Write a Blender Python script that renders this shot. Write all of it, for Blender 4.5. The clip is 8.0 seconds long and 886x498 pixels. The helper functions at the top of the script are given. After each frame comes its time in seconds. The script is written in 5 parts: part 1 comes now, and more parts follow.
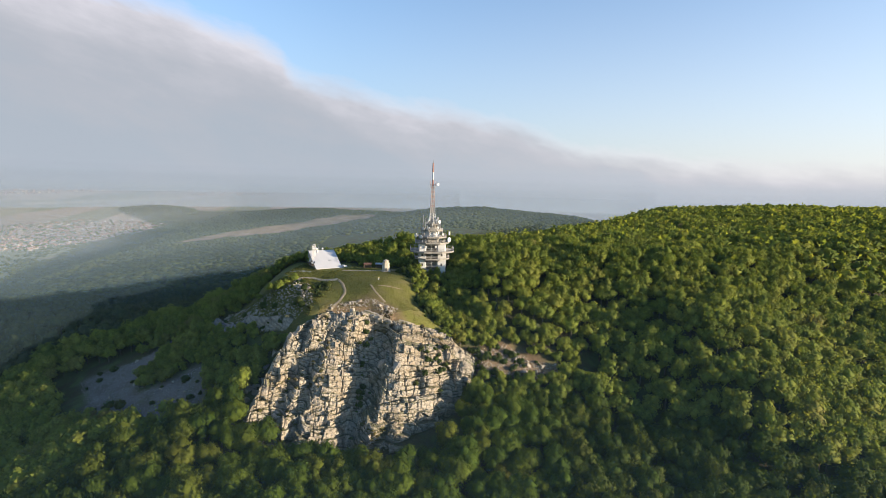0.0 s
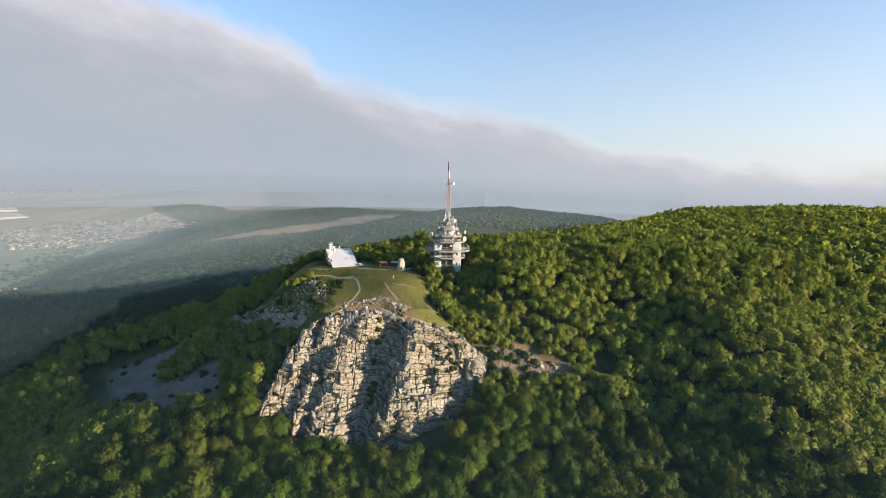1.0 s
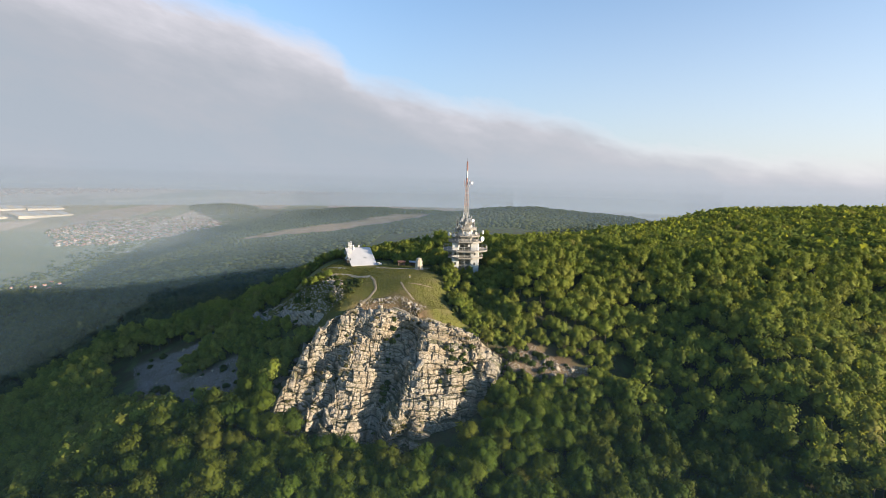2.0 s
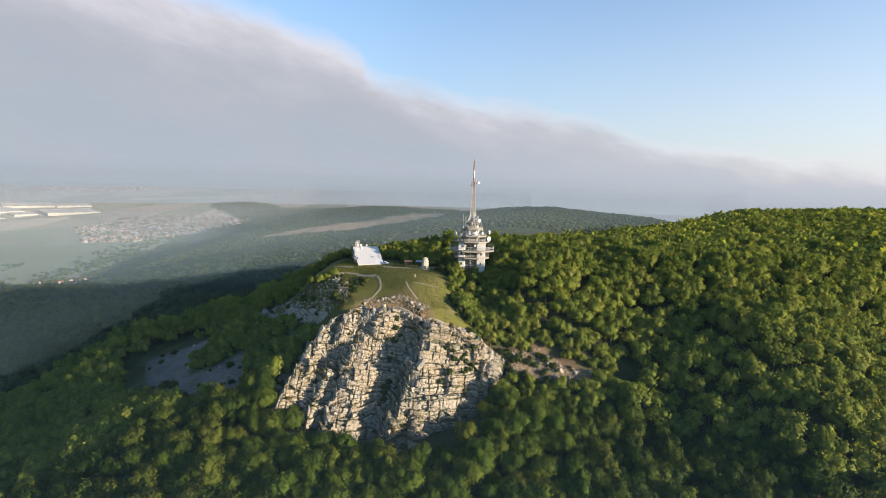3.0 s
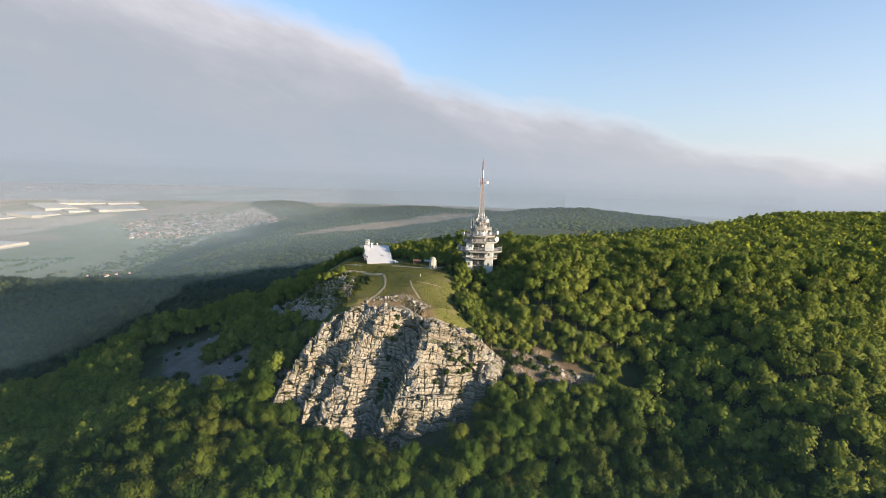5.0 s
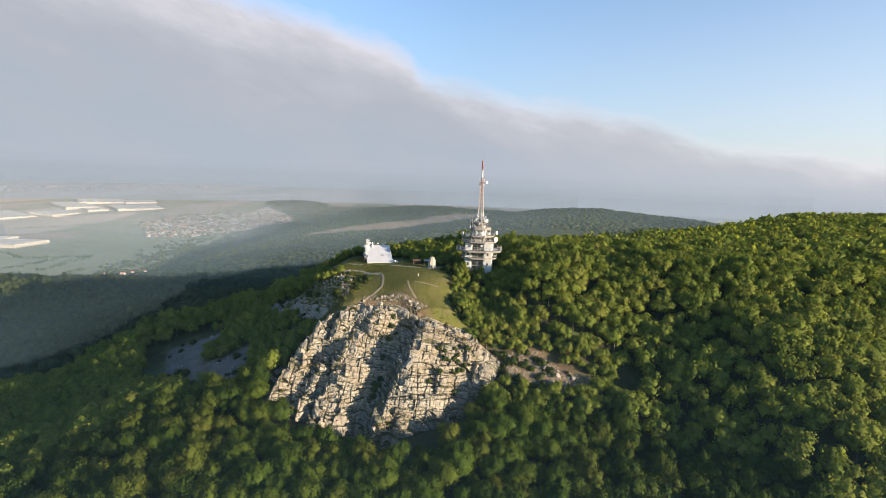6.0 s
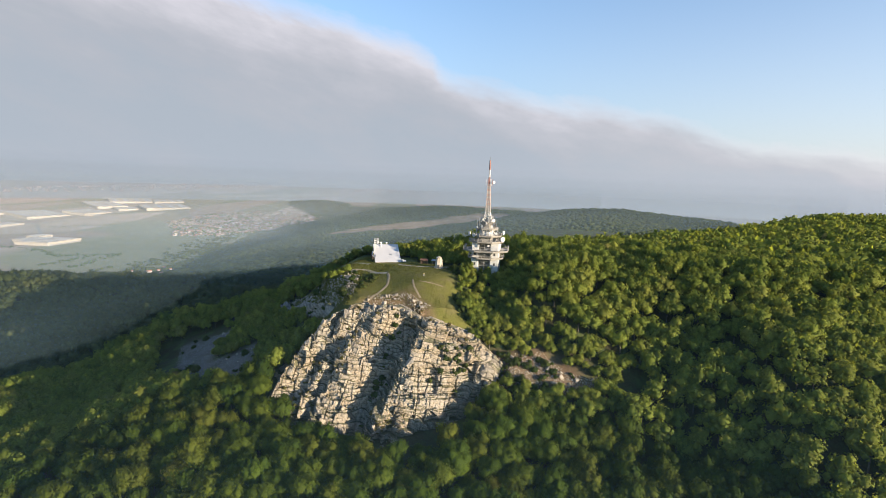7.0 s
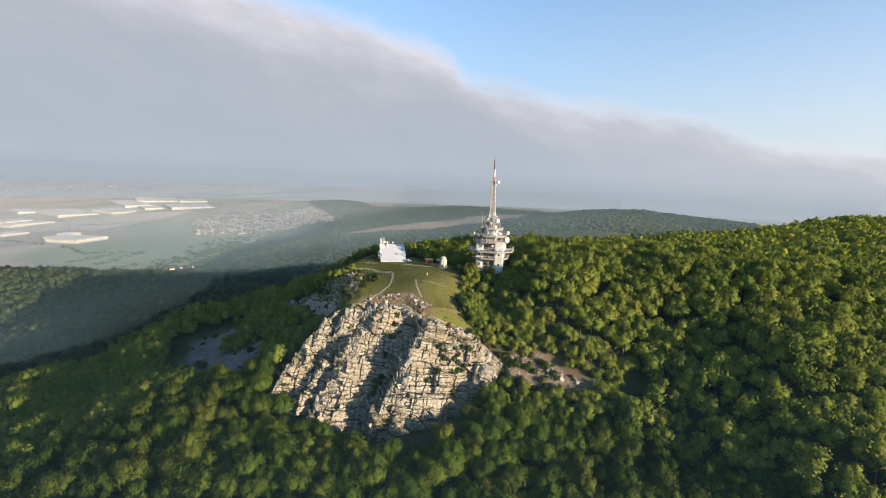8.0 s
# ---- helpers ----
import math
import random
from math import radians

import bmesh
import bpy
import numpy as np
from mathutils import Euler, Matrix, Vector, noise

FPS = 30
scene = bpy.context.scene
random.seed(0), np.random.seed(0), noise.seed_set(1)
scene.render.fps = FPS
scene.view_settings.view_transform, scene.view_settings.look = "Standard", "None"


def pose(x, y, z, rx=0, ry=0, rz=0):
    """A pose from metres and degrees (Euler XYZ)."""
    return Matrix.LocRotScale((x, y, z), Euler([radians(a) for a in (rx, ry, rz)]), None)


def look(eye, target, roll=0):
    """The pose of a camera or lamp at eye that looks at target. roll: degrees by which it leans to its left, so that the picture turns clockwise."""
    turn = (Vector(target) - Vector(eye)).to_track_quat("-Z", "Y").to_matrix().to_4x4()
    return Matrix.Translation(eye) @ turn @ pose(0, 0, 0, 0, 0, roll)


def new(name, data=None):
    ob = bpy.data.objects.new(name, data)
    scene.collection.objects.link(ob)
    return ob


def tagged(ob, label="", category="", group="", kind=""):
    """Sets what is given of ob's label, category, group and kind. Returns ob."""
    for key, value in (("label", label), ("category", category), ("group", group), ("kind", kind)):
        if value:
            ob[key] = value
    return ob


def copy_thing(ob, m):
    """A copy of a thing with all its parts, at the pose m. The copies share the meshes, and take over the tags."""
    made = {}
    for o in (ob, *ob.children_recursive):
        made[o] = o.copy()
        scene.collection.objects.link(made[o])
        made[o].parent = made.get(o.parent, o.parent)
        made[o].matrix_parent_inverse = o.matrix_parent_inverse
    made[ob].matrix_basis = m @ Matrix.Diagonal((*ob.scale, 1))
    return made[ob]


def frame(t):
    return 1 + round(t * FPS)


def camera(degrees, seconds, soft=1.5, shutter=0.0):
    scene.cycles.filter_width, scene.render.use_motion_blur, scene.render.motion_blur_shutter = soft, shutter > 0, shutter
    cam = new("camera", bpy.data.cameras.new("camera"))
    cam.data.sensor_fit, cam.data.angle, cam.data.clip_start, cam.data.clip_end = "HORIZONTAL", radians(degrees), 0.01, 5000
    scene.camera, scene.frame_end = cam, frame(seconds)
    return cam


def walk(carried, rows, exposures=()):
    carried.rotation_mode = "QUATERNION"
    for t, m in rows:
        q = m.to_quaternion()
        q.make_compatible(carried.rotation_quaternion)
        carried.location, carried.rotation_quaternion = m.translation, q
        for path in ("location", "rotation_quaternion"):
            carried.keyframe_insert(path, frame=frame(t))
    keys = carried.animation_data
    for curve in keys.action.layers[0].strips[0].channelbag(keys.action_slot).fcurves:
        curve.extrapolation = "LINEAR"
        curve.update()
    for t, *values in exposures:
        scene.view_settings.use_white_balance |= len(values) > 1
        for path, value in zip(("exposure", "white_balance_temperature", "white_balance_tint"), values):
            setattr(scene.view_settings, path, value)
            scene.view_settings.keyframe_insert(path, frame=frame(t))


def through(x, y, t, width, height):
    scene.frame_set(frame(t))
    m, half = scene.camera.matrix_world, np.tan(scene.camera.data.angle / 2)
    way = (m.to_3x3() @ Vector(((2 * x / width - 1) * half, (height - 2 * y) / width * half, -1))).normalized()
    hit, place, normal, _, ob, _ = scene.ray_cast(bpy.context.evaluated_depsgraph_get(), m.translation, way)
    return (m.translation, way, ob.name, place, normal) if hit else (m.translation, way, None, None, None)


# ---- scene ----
cam = camera(82.1, 8.0, soft=0.8)
PATH = [
    (0, (-0.026, -0.475, -0.072), (0.005, 1.509, -0.321), 1.2),
    (0.5, (2.448, -0.246, -0.288), (2.437, 1.738, -0.538), 1.2),
    (1, (5.052, -0.099, -0.528), (4.983, 1.884, -0.779), 1.2),
    (1.5, (7.726, 0.345, -0.508), (7.594, 2.325, -0.761), 1.2),
    (3, (16.619, 1.715, -0.207), (16.364, 3.682, -0.465), 1.5),
    (3.5, (19.828, 2.244, -0.102), (19.539, 4.205, -0.362), 1.6),
    (4, (23.055, 2.884, -0.094), (22.731, 4.84, -0.354), 1.6),
    (4.5, (26.406, 3.838, -0.092), (26.047, 5.788, -0.353), 1.7),
    (6, (36.901, 6.145, 0.069), (36.458, 8.077, -0.194), 1.9),
    (6.5, (40.566, 7.078, 0.179), (40.093, 9.004, -0.086), 1.9),
    (7, (44.051, 8.043, 0.059), (43.525, 9.954, -0.206), 1.9),
    (7.5, (47.728, 9.187, 0.151), (47.157, 11.085, -0.116), 2.0),
    (8, (51.319, 10.399, 0.149), (50.718, 12.288, -0.118), 2.0),
]
walk(cam, [(t, look(eye, target, roll)) for t, eye, target, roll in PATH])

# ---------------------------------------------------------------- light
SUN_FROM = 110.0   # compass degrees clockwise from +y
SUN_HIGH = 10.4
world = bpy.data.worlds.new("world")
scene.world = world
world.use_nodes = True
wn = world.node_tree.nodes
sky = wn.new("ShaderNodeTexSky")
sky.sky_type = "NISHITA"
sky.sun_disc = False
sky.sun_elevation = radians(SUN_HIGH)
sky.sun_rotation = radians(SUN_FROM)
sky.altitude = 550
sky.air_density, sky.dust_density, sky.ozone_density = 1.0, 0.6, 3.0
wn["Background"].inputs["Strength"].default_value = 0.14
world.node_tree.links.new(sky.outputs[0], wn["Background"].inputs["Color"])

sun = new("sun", bpy.data.lights.new("sun", "SUN"))
sun.data.energy = 4.7
sun.data.angle = radians(0.6)
sun.data.color = (1.0, 0.82, 0.60)
sa, sh = radians(SUN_FROM), radians(SUN_HIGH)
SUN_DIR = Vector((math.sin(sa) * math.cos(sh), math.cos(sa) * math.cos(sh), math.sin(sh)))
sun.matrix_world = look(SUN_DIR * 100, (0, 0, 0))
scene.view_settings.exposure = 1.2


# ---------------------------------------------------------------- material kit
class Mat:
    """A node material with short calls for its nodes."""

    def __init__(self, name, rough=0.9, metal=0.0, spec=0.3):
        self.m = bpy.data.materials.new(name)
        self.m.use_nodes = True
        self.t = self.m.node_tree
        self.b = self.t.nodes["Principled BSDF"]
        self.b.inputs["Roughness"].default_value = rough
        self.b.inputs["Metallic"].default_value = metal
        self.b.inputs["Specular IOR Level"].default_value = spec
        self.place = None

    def n(self, kind):
        return self.t.nodes.new("ShaderNode" + kind)

    def l(self, a, b):
        self.t.links.new(a, b)

    def pos(self):
        if self.place is None:
            self.place = self.n("NewGeometry").outputs["Position"]
        return self.place

    def noise(self, scale, detail=4.0, rough=0.55, stretch=(1, 1, 1), vec=None, out="Fac"):
        node = self.n("TexNoise")
        node.inputs["Scale"].default_value = scale
        node.inputs["Detail"].default_value = detail
        node.inputs["Roughness"].default_value = rough
        src = vec or self.pos()
        if stretch != (1, 1, 1):
            mul = self.n("VectorMath")
            mul.operation = "MULTIPLY"
            mul.inputs[1].default_value = stretch
            self.l(src, mul.inputs[0])
            src = mul.outputs[0]
        self.l(src, node.inputs["Vector"])
        return node.outputs[out]

    def ramp(self, fac, stops):
        node = self.n("ValToRGB")
        el = node.color_ramp.elements
        while len(el) < len(stops):
            el.new(0.5)
        for e, (p, c) in zip(el, stops):
            e.position = p
            e.color = (*c, 1) if len(c) == 3 else c
        self.l(fac, node.inputs[0])
        return node.outputs[0]

    def mix(self, fac, a, b, how="MIX"):
        node = self.n("Mix")
        node.data_type, node.blend_type = "RGBA", how
        for value, socket in ((fac, node.inputs[0]), (a, node.inputs[6]), (b, node.inputs[7])):
            if isinstance(value, (int, float)):
                socket.default_value = value
            elif isinstance(value, tuple):
                socket.default_value = (*value, 1)
            else:
                self.l(value, socket)
        return node.outputs[2]

    def math(self, how, a, b=0.0, clamp=False):
        node = self.n("Math")
        node.operation, node.use_clamp = how, clamp
        for value, socket in ((a, node.inputs[0]), (b, node.inputs[1])):
            if isinstance(value, (int, float)):
                socket.default_value = value
            else:
                self.l(value, socket)
        return node.outputs[0]

    def attr(self, name):
        node = self.n("Attribute")
        node.attribute_name = name
        return node.outputs["Fac"]

    def color(self, c):
        if isinstance(c, tuple):
            self.b.inputs["Base Color"].default_value = (*c, 1)
        else:
            self.l(c, self.b.inputs["Base Color"])

    def bump(self, height, strength=0.5, distance=0.1):
        node = self.n("Bump")
        node.inputs["Strength"].default_value = strength
        node.inputs["Distance"].default_value = distance
        self.l(height, node.inputs["Height"])
        self.l(node.outputs[0], self.b.inputs["Normal"])


def foliage_material(name, stops, through=0.52, soft=0.58):
    k = Mat(name, 0.75, spec=0.2)
    info = k.n("ObjectInfo").outputs["Random"]
    tone = k.math("FRACT", k.math("ADD", k.attr("tint"), info))
    geo = k.n("NewGeometry")
    wide = k.noise(0.018, 2.0)
    tone = k.math("ADD", k.math("MULTIPLY", tone, 0.62), k.math("MULTIPLY", k.math("SUBTRACT", wide, 0.3, True), 0.8), True)
    col = k.ramp(tone, stops)
    leaf = k.ramp(geo.outputs["Random Per Island"], [(0.0, (0.74, 0.74, 0.72)), (0.6, (1, 1, 1)), (1.0, (1.22, 1.19, 1.10))])
    col = k.mix(1.0, col, leaf, "MULTIPLY")
    k.color(col)
    tr = k.n("BsdfTranslucent")
    k.l(k.mix(1.0, col, (1.3, 1.25, 0.7), "MULTIPLY"), tr.inputs[0])
    if soft:
        # leaves turn to the light along the crown's round: blend the leaf's own normal with the crown's
        at = k.n("Attribute")
        at.attribute_name = "round"
        to = k.n("VectorTransform")
        to.vector_type, to.convert_from, to.convert_to = "NORMAL", "OBJECT", "WORLD"
        k.l(at.outputs["Vector"], to.inputs[0])
        mv = k.n("Mix")
        mv.data_type = "VECTOR"
        mv.inputs[0].default_value = soft
        k.l(geo.outputs["Normal"], mv.inputs[4])
        k.l(to.outputs[0], mv.inputs[5])
        un = k.n("VectorMath")
        un.operation = "NORMALIZE"
        k.l(mv.outputs[1], un.inputs[0])
        k.l(un.outputs[0], k.b.inputs["Normal"])
        k.l(un.outputs[0], tr.inputs["Normal"])
    mx = k.n("MixShader")
    mx.inputs[0].default_value = through
    k.l(k.b.outputs[0], mx.inputs[1])
    k.l(tr.outputs[0], mx.inputs[2])
    k.l(mx.outputs[0], k.t.nodes["Material Output"].inputs[0])
    return k.m


FOLIAGE = foliage_material("oak_foliage", [
    (0.0, (0.037, 0.069, 0.009)), (0.3, (0.058, 0.099, 0.011)), (0.55, (0.082, 0.118, 0.014)),
    (0.8, (0.112, 0.133, 0.018)), (1.0, (0.132, 0.105, 0.036))], 0.54)
# oak foliage again, with sunlight put into its colour for the foot trees
LIT_OAK = foliage_material("lit_oak_foliage", [
    (0.0, (0.056, 0.098, 0.012)), (0.3, (0.084, 0.136, 0.015)), (0.55, (0.114, 0.158, 0.018)),
    (0.8, (0.148, 0.172, 0.024)), (1.0, (0.165, 0.130, 0.044))], 0.58)
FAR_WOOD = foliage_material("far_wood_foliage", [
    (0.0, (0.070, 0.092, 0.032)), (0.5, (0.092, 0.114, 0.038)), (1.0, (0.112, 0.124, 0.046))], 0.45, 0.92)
# leaf colour brightened against oak_foliage: sunlight painted onto the summit woods
LIT_WOOD = foliage_material("lit_wood_foliage", [
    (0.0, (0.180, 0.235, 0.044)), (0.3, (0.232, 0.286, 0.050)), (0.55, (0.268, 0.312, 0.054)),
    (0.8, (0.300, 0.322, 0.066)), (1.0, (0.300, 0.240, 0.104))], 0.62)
SHRUB = foliage_material("shrub_foliage", [
    (0.0, (0.035, 0.060, 0.016)), (0.5, (0.065, 0.095, 0.022)), (1.0, (0.110, 0.120, 0.035))])


def bark_material():
    k = Mat("bark", 0.95)
    k.color(k.ramp(k.noise(1.5, 6, stretch=(4, 4, 0.6)), [(0.3, (0.06, 0.045, 0.032)), (0.7, (0.17, 0.14, 0.11))]))
    k.bump(k.noise(3, 5, stretch=(4, 4, 0.5)), 0.6, 0.05)
    return k.m


BARK = bark_material()


def ground_material():
    k = Mat("hill_ground", 0.97, spec=0.15)
    fine, mid, wide = k.noise(1.3, 8, 0.7), k.noise(0.12, 5), k.noise(0.02, 4)
    litter = k.ramp(fine, [(0.25, (0.030, 0.026, 0.015)), (0.55, (0.060, 0.052, 0.026)), (0.8, (0.085, 0.080, 0.035))])
    under = k.ramp(mid, [(0.35, (0.040, 0.056, 0.020)), (0.7, (0.075, 0.095, 0.030))])
    col = k.mix(k.ramp(mid, [(0.4, (0, 0, 0)), (0.6, (1, 1, 1))]), litter, under)
    grass = k.ramp(fine, [(0.2, (0.078, 0.084, 0.020)), (0.5, (0.125, 0.124, 0.030)), (0.8, (0.175, 0.158, 0.052))])
    dry = k.ramp(fine, [(0.2, (0.10, 0.085, 0.04)), (0.8, (0.20, 0.165, 0.085))])
    grass = k.mix(k.ramp(mid, [(0.48, (0, 0, 0)), (0.72, (0.8, 0.8, 0.8))]), grass, dry)
    col = k.mix(k.attr("meadow"), col, grass)
    earth = k.ramp(fine, [(0.25, (0.11, 0.068, 0.044)), (0.75, (0.22, 0.145, 0.098))])
    col = k.mix(k.attr("earth"), col, earth)
    gravel = k.ramp(fine, [(0.25, (0.085, 0.074, 0.066)), (0.75, (0.21, 0.190, 0.174))])
    col = k.mix(k.math("MULTIPLY", k.attr("gravel"), k.ramp(k.noise(0.10, 6, 0.65), [(0.36, (0.45, 0.45, 0.45)), (0.58, (1, 1, 1))])), col, gravel)
    # open farmland of the valley: strips of crops, meadow and ploughed soil
    vor = k.n("TexVoronoi")
    vor.inputs["Scale"].default_value = 0.0042
    mul = k.n("VectorMath")
    mul.operation = "MULTIPLY"
    mul.inputs[1].default_value = (1.0, 0.32, 0.0)
    k.l(k.pos(), mul.inputs[0])
    k.l(mul.outputs[0], vor.inputs["Vector"])
    sep = k.n("SeparateColor")
    k.l(vor.outputs["Color"], sep.inputs[0])
    crop = k.ramp(sep.outputs[0], [(0.0, (0.20, 0.20, 0.125)), (0.2, (0.25, 0.225, 0.155)), (0.45, (0.30, 0.24, 0.185)), (0.7, (0.36, 0.265, 0.225)), (1.0, (0.44, 0.375, 0.30))])
    crop = k.mix(k.attr("near_crop"), crop, k.ramp(wide, [(0.35, (0.180, 0.205, 0.118)), (0.65, (0.225, 0.230, 0.140))]))
    col = k.mix(k.attr("field"), col, crop)
    clear = k.ramp(k.noise(0.03, 6), [(0.3, (0.24, 0.165, 0.095)), (0.7, (0.36, 0.25, 0.16))])
    col = k.mix(k.attr("cleared"), col, clear)
    k.color(col)
    k.bump(fine, 0.7, 0.25)
    return k.m


GROUND = ground_material()


def rock_material():
    k = Mat("limestone", 0.92, spec=0.2)
    fine, mid, wide = k.noise(2.2, 9, 0.68), k.noise(0.45, 6, 0.6), k.noise(0.09, 4)
    col = k.ramp(fine, [(0.22, (0.180, 0.162, 0.132)), (0.45, (0.340, 0.300, 0.242)), (0.75, (0.505, 0.448, 0.366))])
    rust = k.ramp(mid, [(0.3, (0.25, 0.19, 0.125)), (0.7, (0.42, 0.345, 0.25))])
    col = k.mix(k.ramp(wide, [(0.44, (0, 0, 0)), (0.64, (0.75, 0.75, 0.75))]), col, rust)
    lichen = k.ramp(fine, [(0.3, (0.12, 0.12, 0.105)), (0.7, (0.22, 0.215, 0.19))])
    col = k.mix(k.ramp(k.noise(0.8, 7, 0.7), [(0.52, (0, 0, 0)), (0.70, (0.75, 0.75, 0.75))]), col, lichen)
    moss = k.ramp(fine, [(0.3, (0.05, 0.06, 0.02)), (0.7, (0.11, 0.11, 0.045))])
    col = k.mix(k.attr("soil"), col, moss)
    # dark brown in the cracks imitates the shade inside them
    col = k.mix(k.math("MULTIPLY", k.attr("joint_shade"), 0.6), col, (0.072, 0.062, 0.046))
    k.color(col)
    vor = k.n("TexVoronoi")
    vor.feature = "DISTANCE_TO_EDGE"
    vor.inputs["Scale"].default_value = 0.9
    k.l(k.mix(0.12, k.pos(), k.noise(1.0, 3, out="Color"), "ADD"), vor.inputs["Vector"])
    crack = k.ramp(vor.outputs["Distance"], [(0.0, (0, 0, 0)), (0.06, (1, 1, 1))])
    k.bump(k.math("ADD", k.math("MULTIPLY", crack, 0.5), fine), 0.8, 0.35)
    return k.m


ROCK = rock_material()


def plain_material(name, a, b, scale=2.0, rough=0.7, metal=0.0, bump=0.15, stretch=(1, 1, 1)):
    """A paint, stone or metal with grain and stains between two tones."""
    k = Mat(name, rough, metal)
    grain, stain = k.noise(scale * 6, 6, 0.65, stretch), k.noise(scale * 0.35, 4, stretch=stretch)
    col = k.mix(0.5, k.ramp(grain, [(0.3, a), (0.7, b)]), k.ramp(stain, [(0.35, a), (0.65, b)]))
    k.color(col)
    k.bump(grain, bump, 0.02)
    return k.m


CONCRETE = plain_material("weathered_concrete", (0.28, 0.27, 0.25), (0.44, 0.43, 0.40), 0.6)
WHITE = plain_material("white_cladding", (0.42, 0.42, 0.41), (0.58, 0.575, 0.56), 0.5, 0.6)
GREY_STEEL = plain_material("galvanised_steel", (0.30, 0.31, 0.32), (0.45, 0.46, 0.46), 1.5, 0.5, 0.6)
RED = plain_material("red_mast_paint", (0.20, 0.090, 0.080), (0.29, 0.15, 0.13), 1.0, 0.55)
DARK = plain_material("dark_steel", (0.035, 0.037, 0.04), (0.08, 0.08, 0.08), 1.0, 0.6)
ROOF_TIN = plain_material("pale_tin_roof", (0.40, 0.40, 0.41), (0.48, 0.48, 0.49), 0.4, 0.6, 0.0)
STONE = plain_material("stone_wall", (0.25, 0.21, 0.17), (0.48, 0.43, 0.36), 1.2, 0.9, bump=0.6)
DIRT = plain_material("path_dirt", (0.19, 0.15, 0.095), (0.31, 0.255, 0.175), 0.7, 0.95, bump=0.6)
SCREE = plain_material("scree_gravel", (0.16, 0.146, 0.134), (0.30, 0.276, 0.256), 0.5, 0.95, bump=1.0)
DARK_WOOD = plain_material("dark_wood", (0.06, 0.04, 0.03), (0.14, 0.10, 0.07), 1.0, 0.8)


# ---------------------------------------------------------------- mesh kit
def mesh_of(name, verts, faces, mats=(), floats=None, smooth=False, slots=None):
    """A mesh from numpy arrays: faces all of one corner count."""
    verts, faces = np.asarray(verts, np.float32), np.asarray(faces, np.int32)
    me = bpy.data.meshes.new(name)
    me.vertices.add(len(verts))
    me.vertices.foreach_set("co", verts.ravel())
    c = faces.shape[1]
    me.loops.add(faces.size)
    me.loops.foreach_set("vertex_index", faces.ravel())
    me.polygons.add(len(faces))
    me.polygons.foreach_set("loop_start", np.arange(0, faces.size, c, dtype=np.int32))
    for key, values in (floats or {}).items():
        if np.ndim(values) == 2:
            me.attributes.new(key, "FLOAT_VECTOR", "POINT").data.foreach_set("vector", np.asarray(values, np.float32).ravel())
            continue
        a = me.attributes.new(key, "FLOAT", "POINT")
        a.data.foreach_set("value", np.asarray(values, np.float32))
    for m in mats:
        me.materials.append(m)
    if slots is not None:
        me.polygons.foreach_set("material_index", np.asarray(slots, np.int32))
    me.update(calc_edges=True)
    if smooth:
        me.polygons.foreach_set("use_smooth", np.ones(len(faces), bool))
    return me


def part(name, bm, material, parent, label=""):
    me = bpy.data.meshes.new(name)
    bm.to_mesh(me)
    bm.free()
    me.materials.append(material)
    ob = new(name, me)
    ob.parent = parent
    return tagged(ob, label)


def thing(name, x, y, z, label, category, group="", turn=0.0, kind=""):
    ob = new(name)
    ob.matrix_world = pose(x, y, z, 0, 0, turn)
    return tagged(ob, label, category, group, kind)


def box(bm, x0, x1, y0, y1, z0, z1, m=None, bevel=0.0):
    r = bmesh.ops.create_cube(bm, size=1.0)
    vs = r["verts"]
    for v in vs:
        v.co = Vector(((x0 + x1) / 2 + v.co.x * (x1 - x0), (y0 + y1) / 2 + v.co.y * (y1 - y0), (z0 + z1) / 2 + v.co.z * (z1 - z0)))
    if bevel:
        es = list({e for v in vs for e in v.link_edges})
        vs = list({v for f in bmesh.ops.bevel(bm, geom=es, offset=bevel, segments=1, affect="EDGES")["faces"] for v in f.verts} | {v for v in vs if v.is_valid})
    if m is not None:
        bmesh.ops.transform(bm, matrix=m, verts=vs)
    return bm


def rod(bm, a, b, r, sides=6, r2=None):
    a, b = Vector(a), Vector(b)
    m = Matrix.Translation((a + b) / 2) @ (b - a).to_track_quat("Z", "Y").to_matrix().to_4x4()
    bmesh.ops.create_cone(bm, cap_ends=True, segments=sides, radius1=r, radius2=r if r2 is None else r2, depth=(b - a).length, matrix=m)
    return bm


def prism(bm, ring, z0, z1):
    """An upright prism over a list of (x, y)."""
    lo = [bm.verts.new((x, y, z0)) for x, y in ring]
    hi = [bm.verts.new((x, y, z1)) for x, y in ring]
    n = len(ring)
    for i in range(n):
        bm.faces.new((lo[i], lo[(i + 1) % n], hi[(i + 1) % n], hi[i]))
    bm.faces.new(hi)
    bm.faces.new(lo[::-1])
    return bm


def ngon(r, n, turn=0.0, cx=0.0, cy=0.0):
    return [(cx + r * math.cos(radians(turn) + 2 * math.pi * i / n), cy + r * math.sin(radians(turn) + 2 * math.pi * i / n)) for i in range(n)]


# ---------------------------------------------------------------- the lie of the land
rng = np.random.default_rng(7)


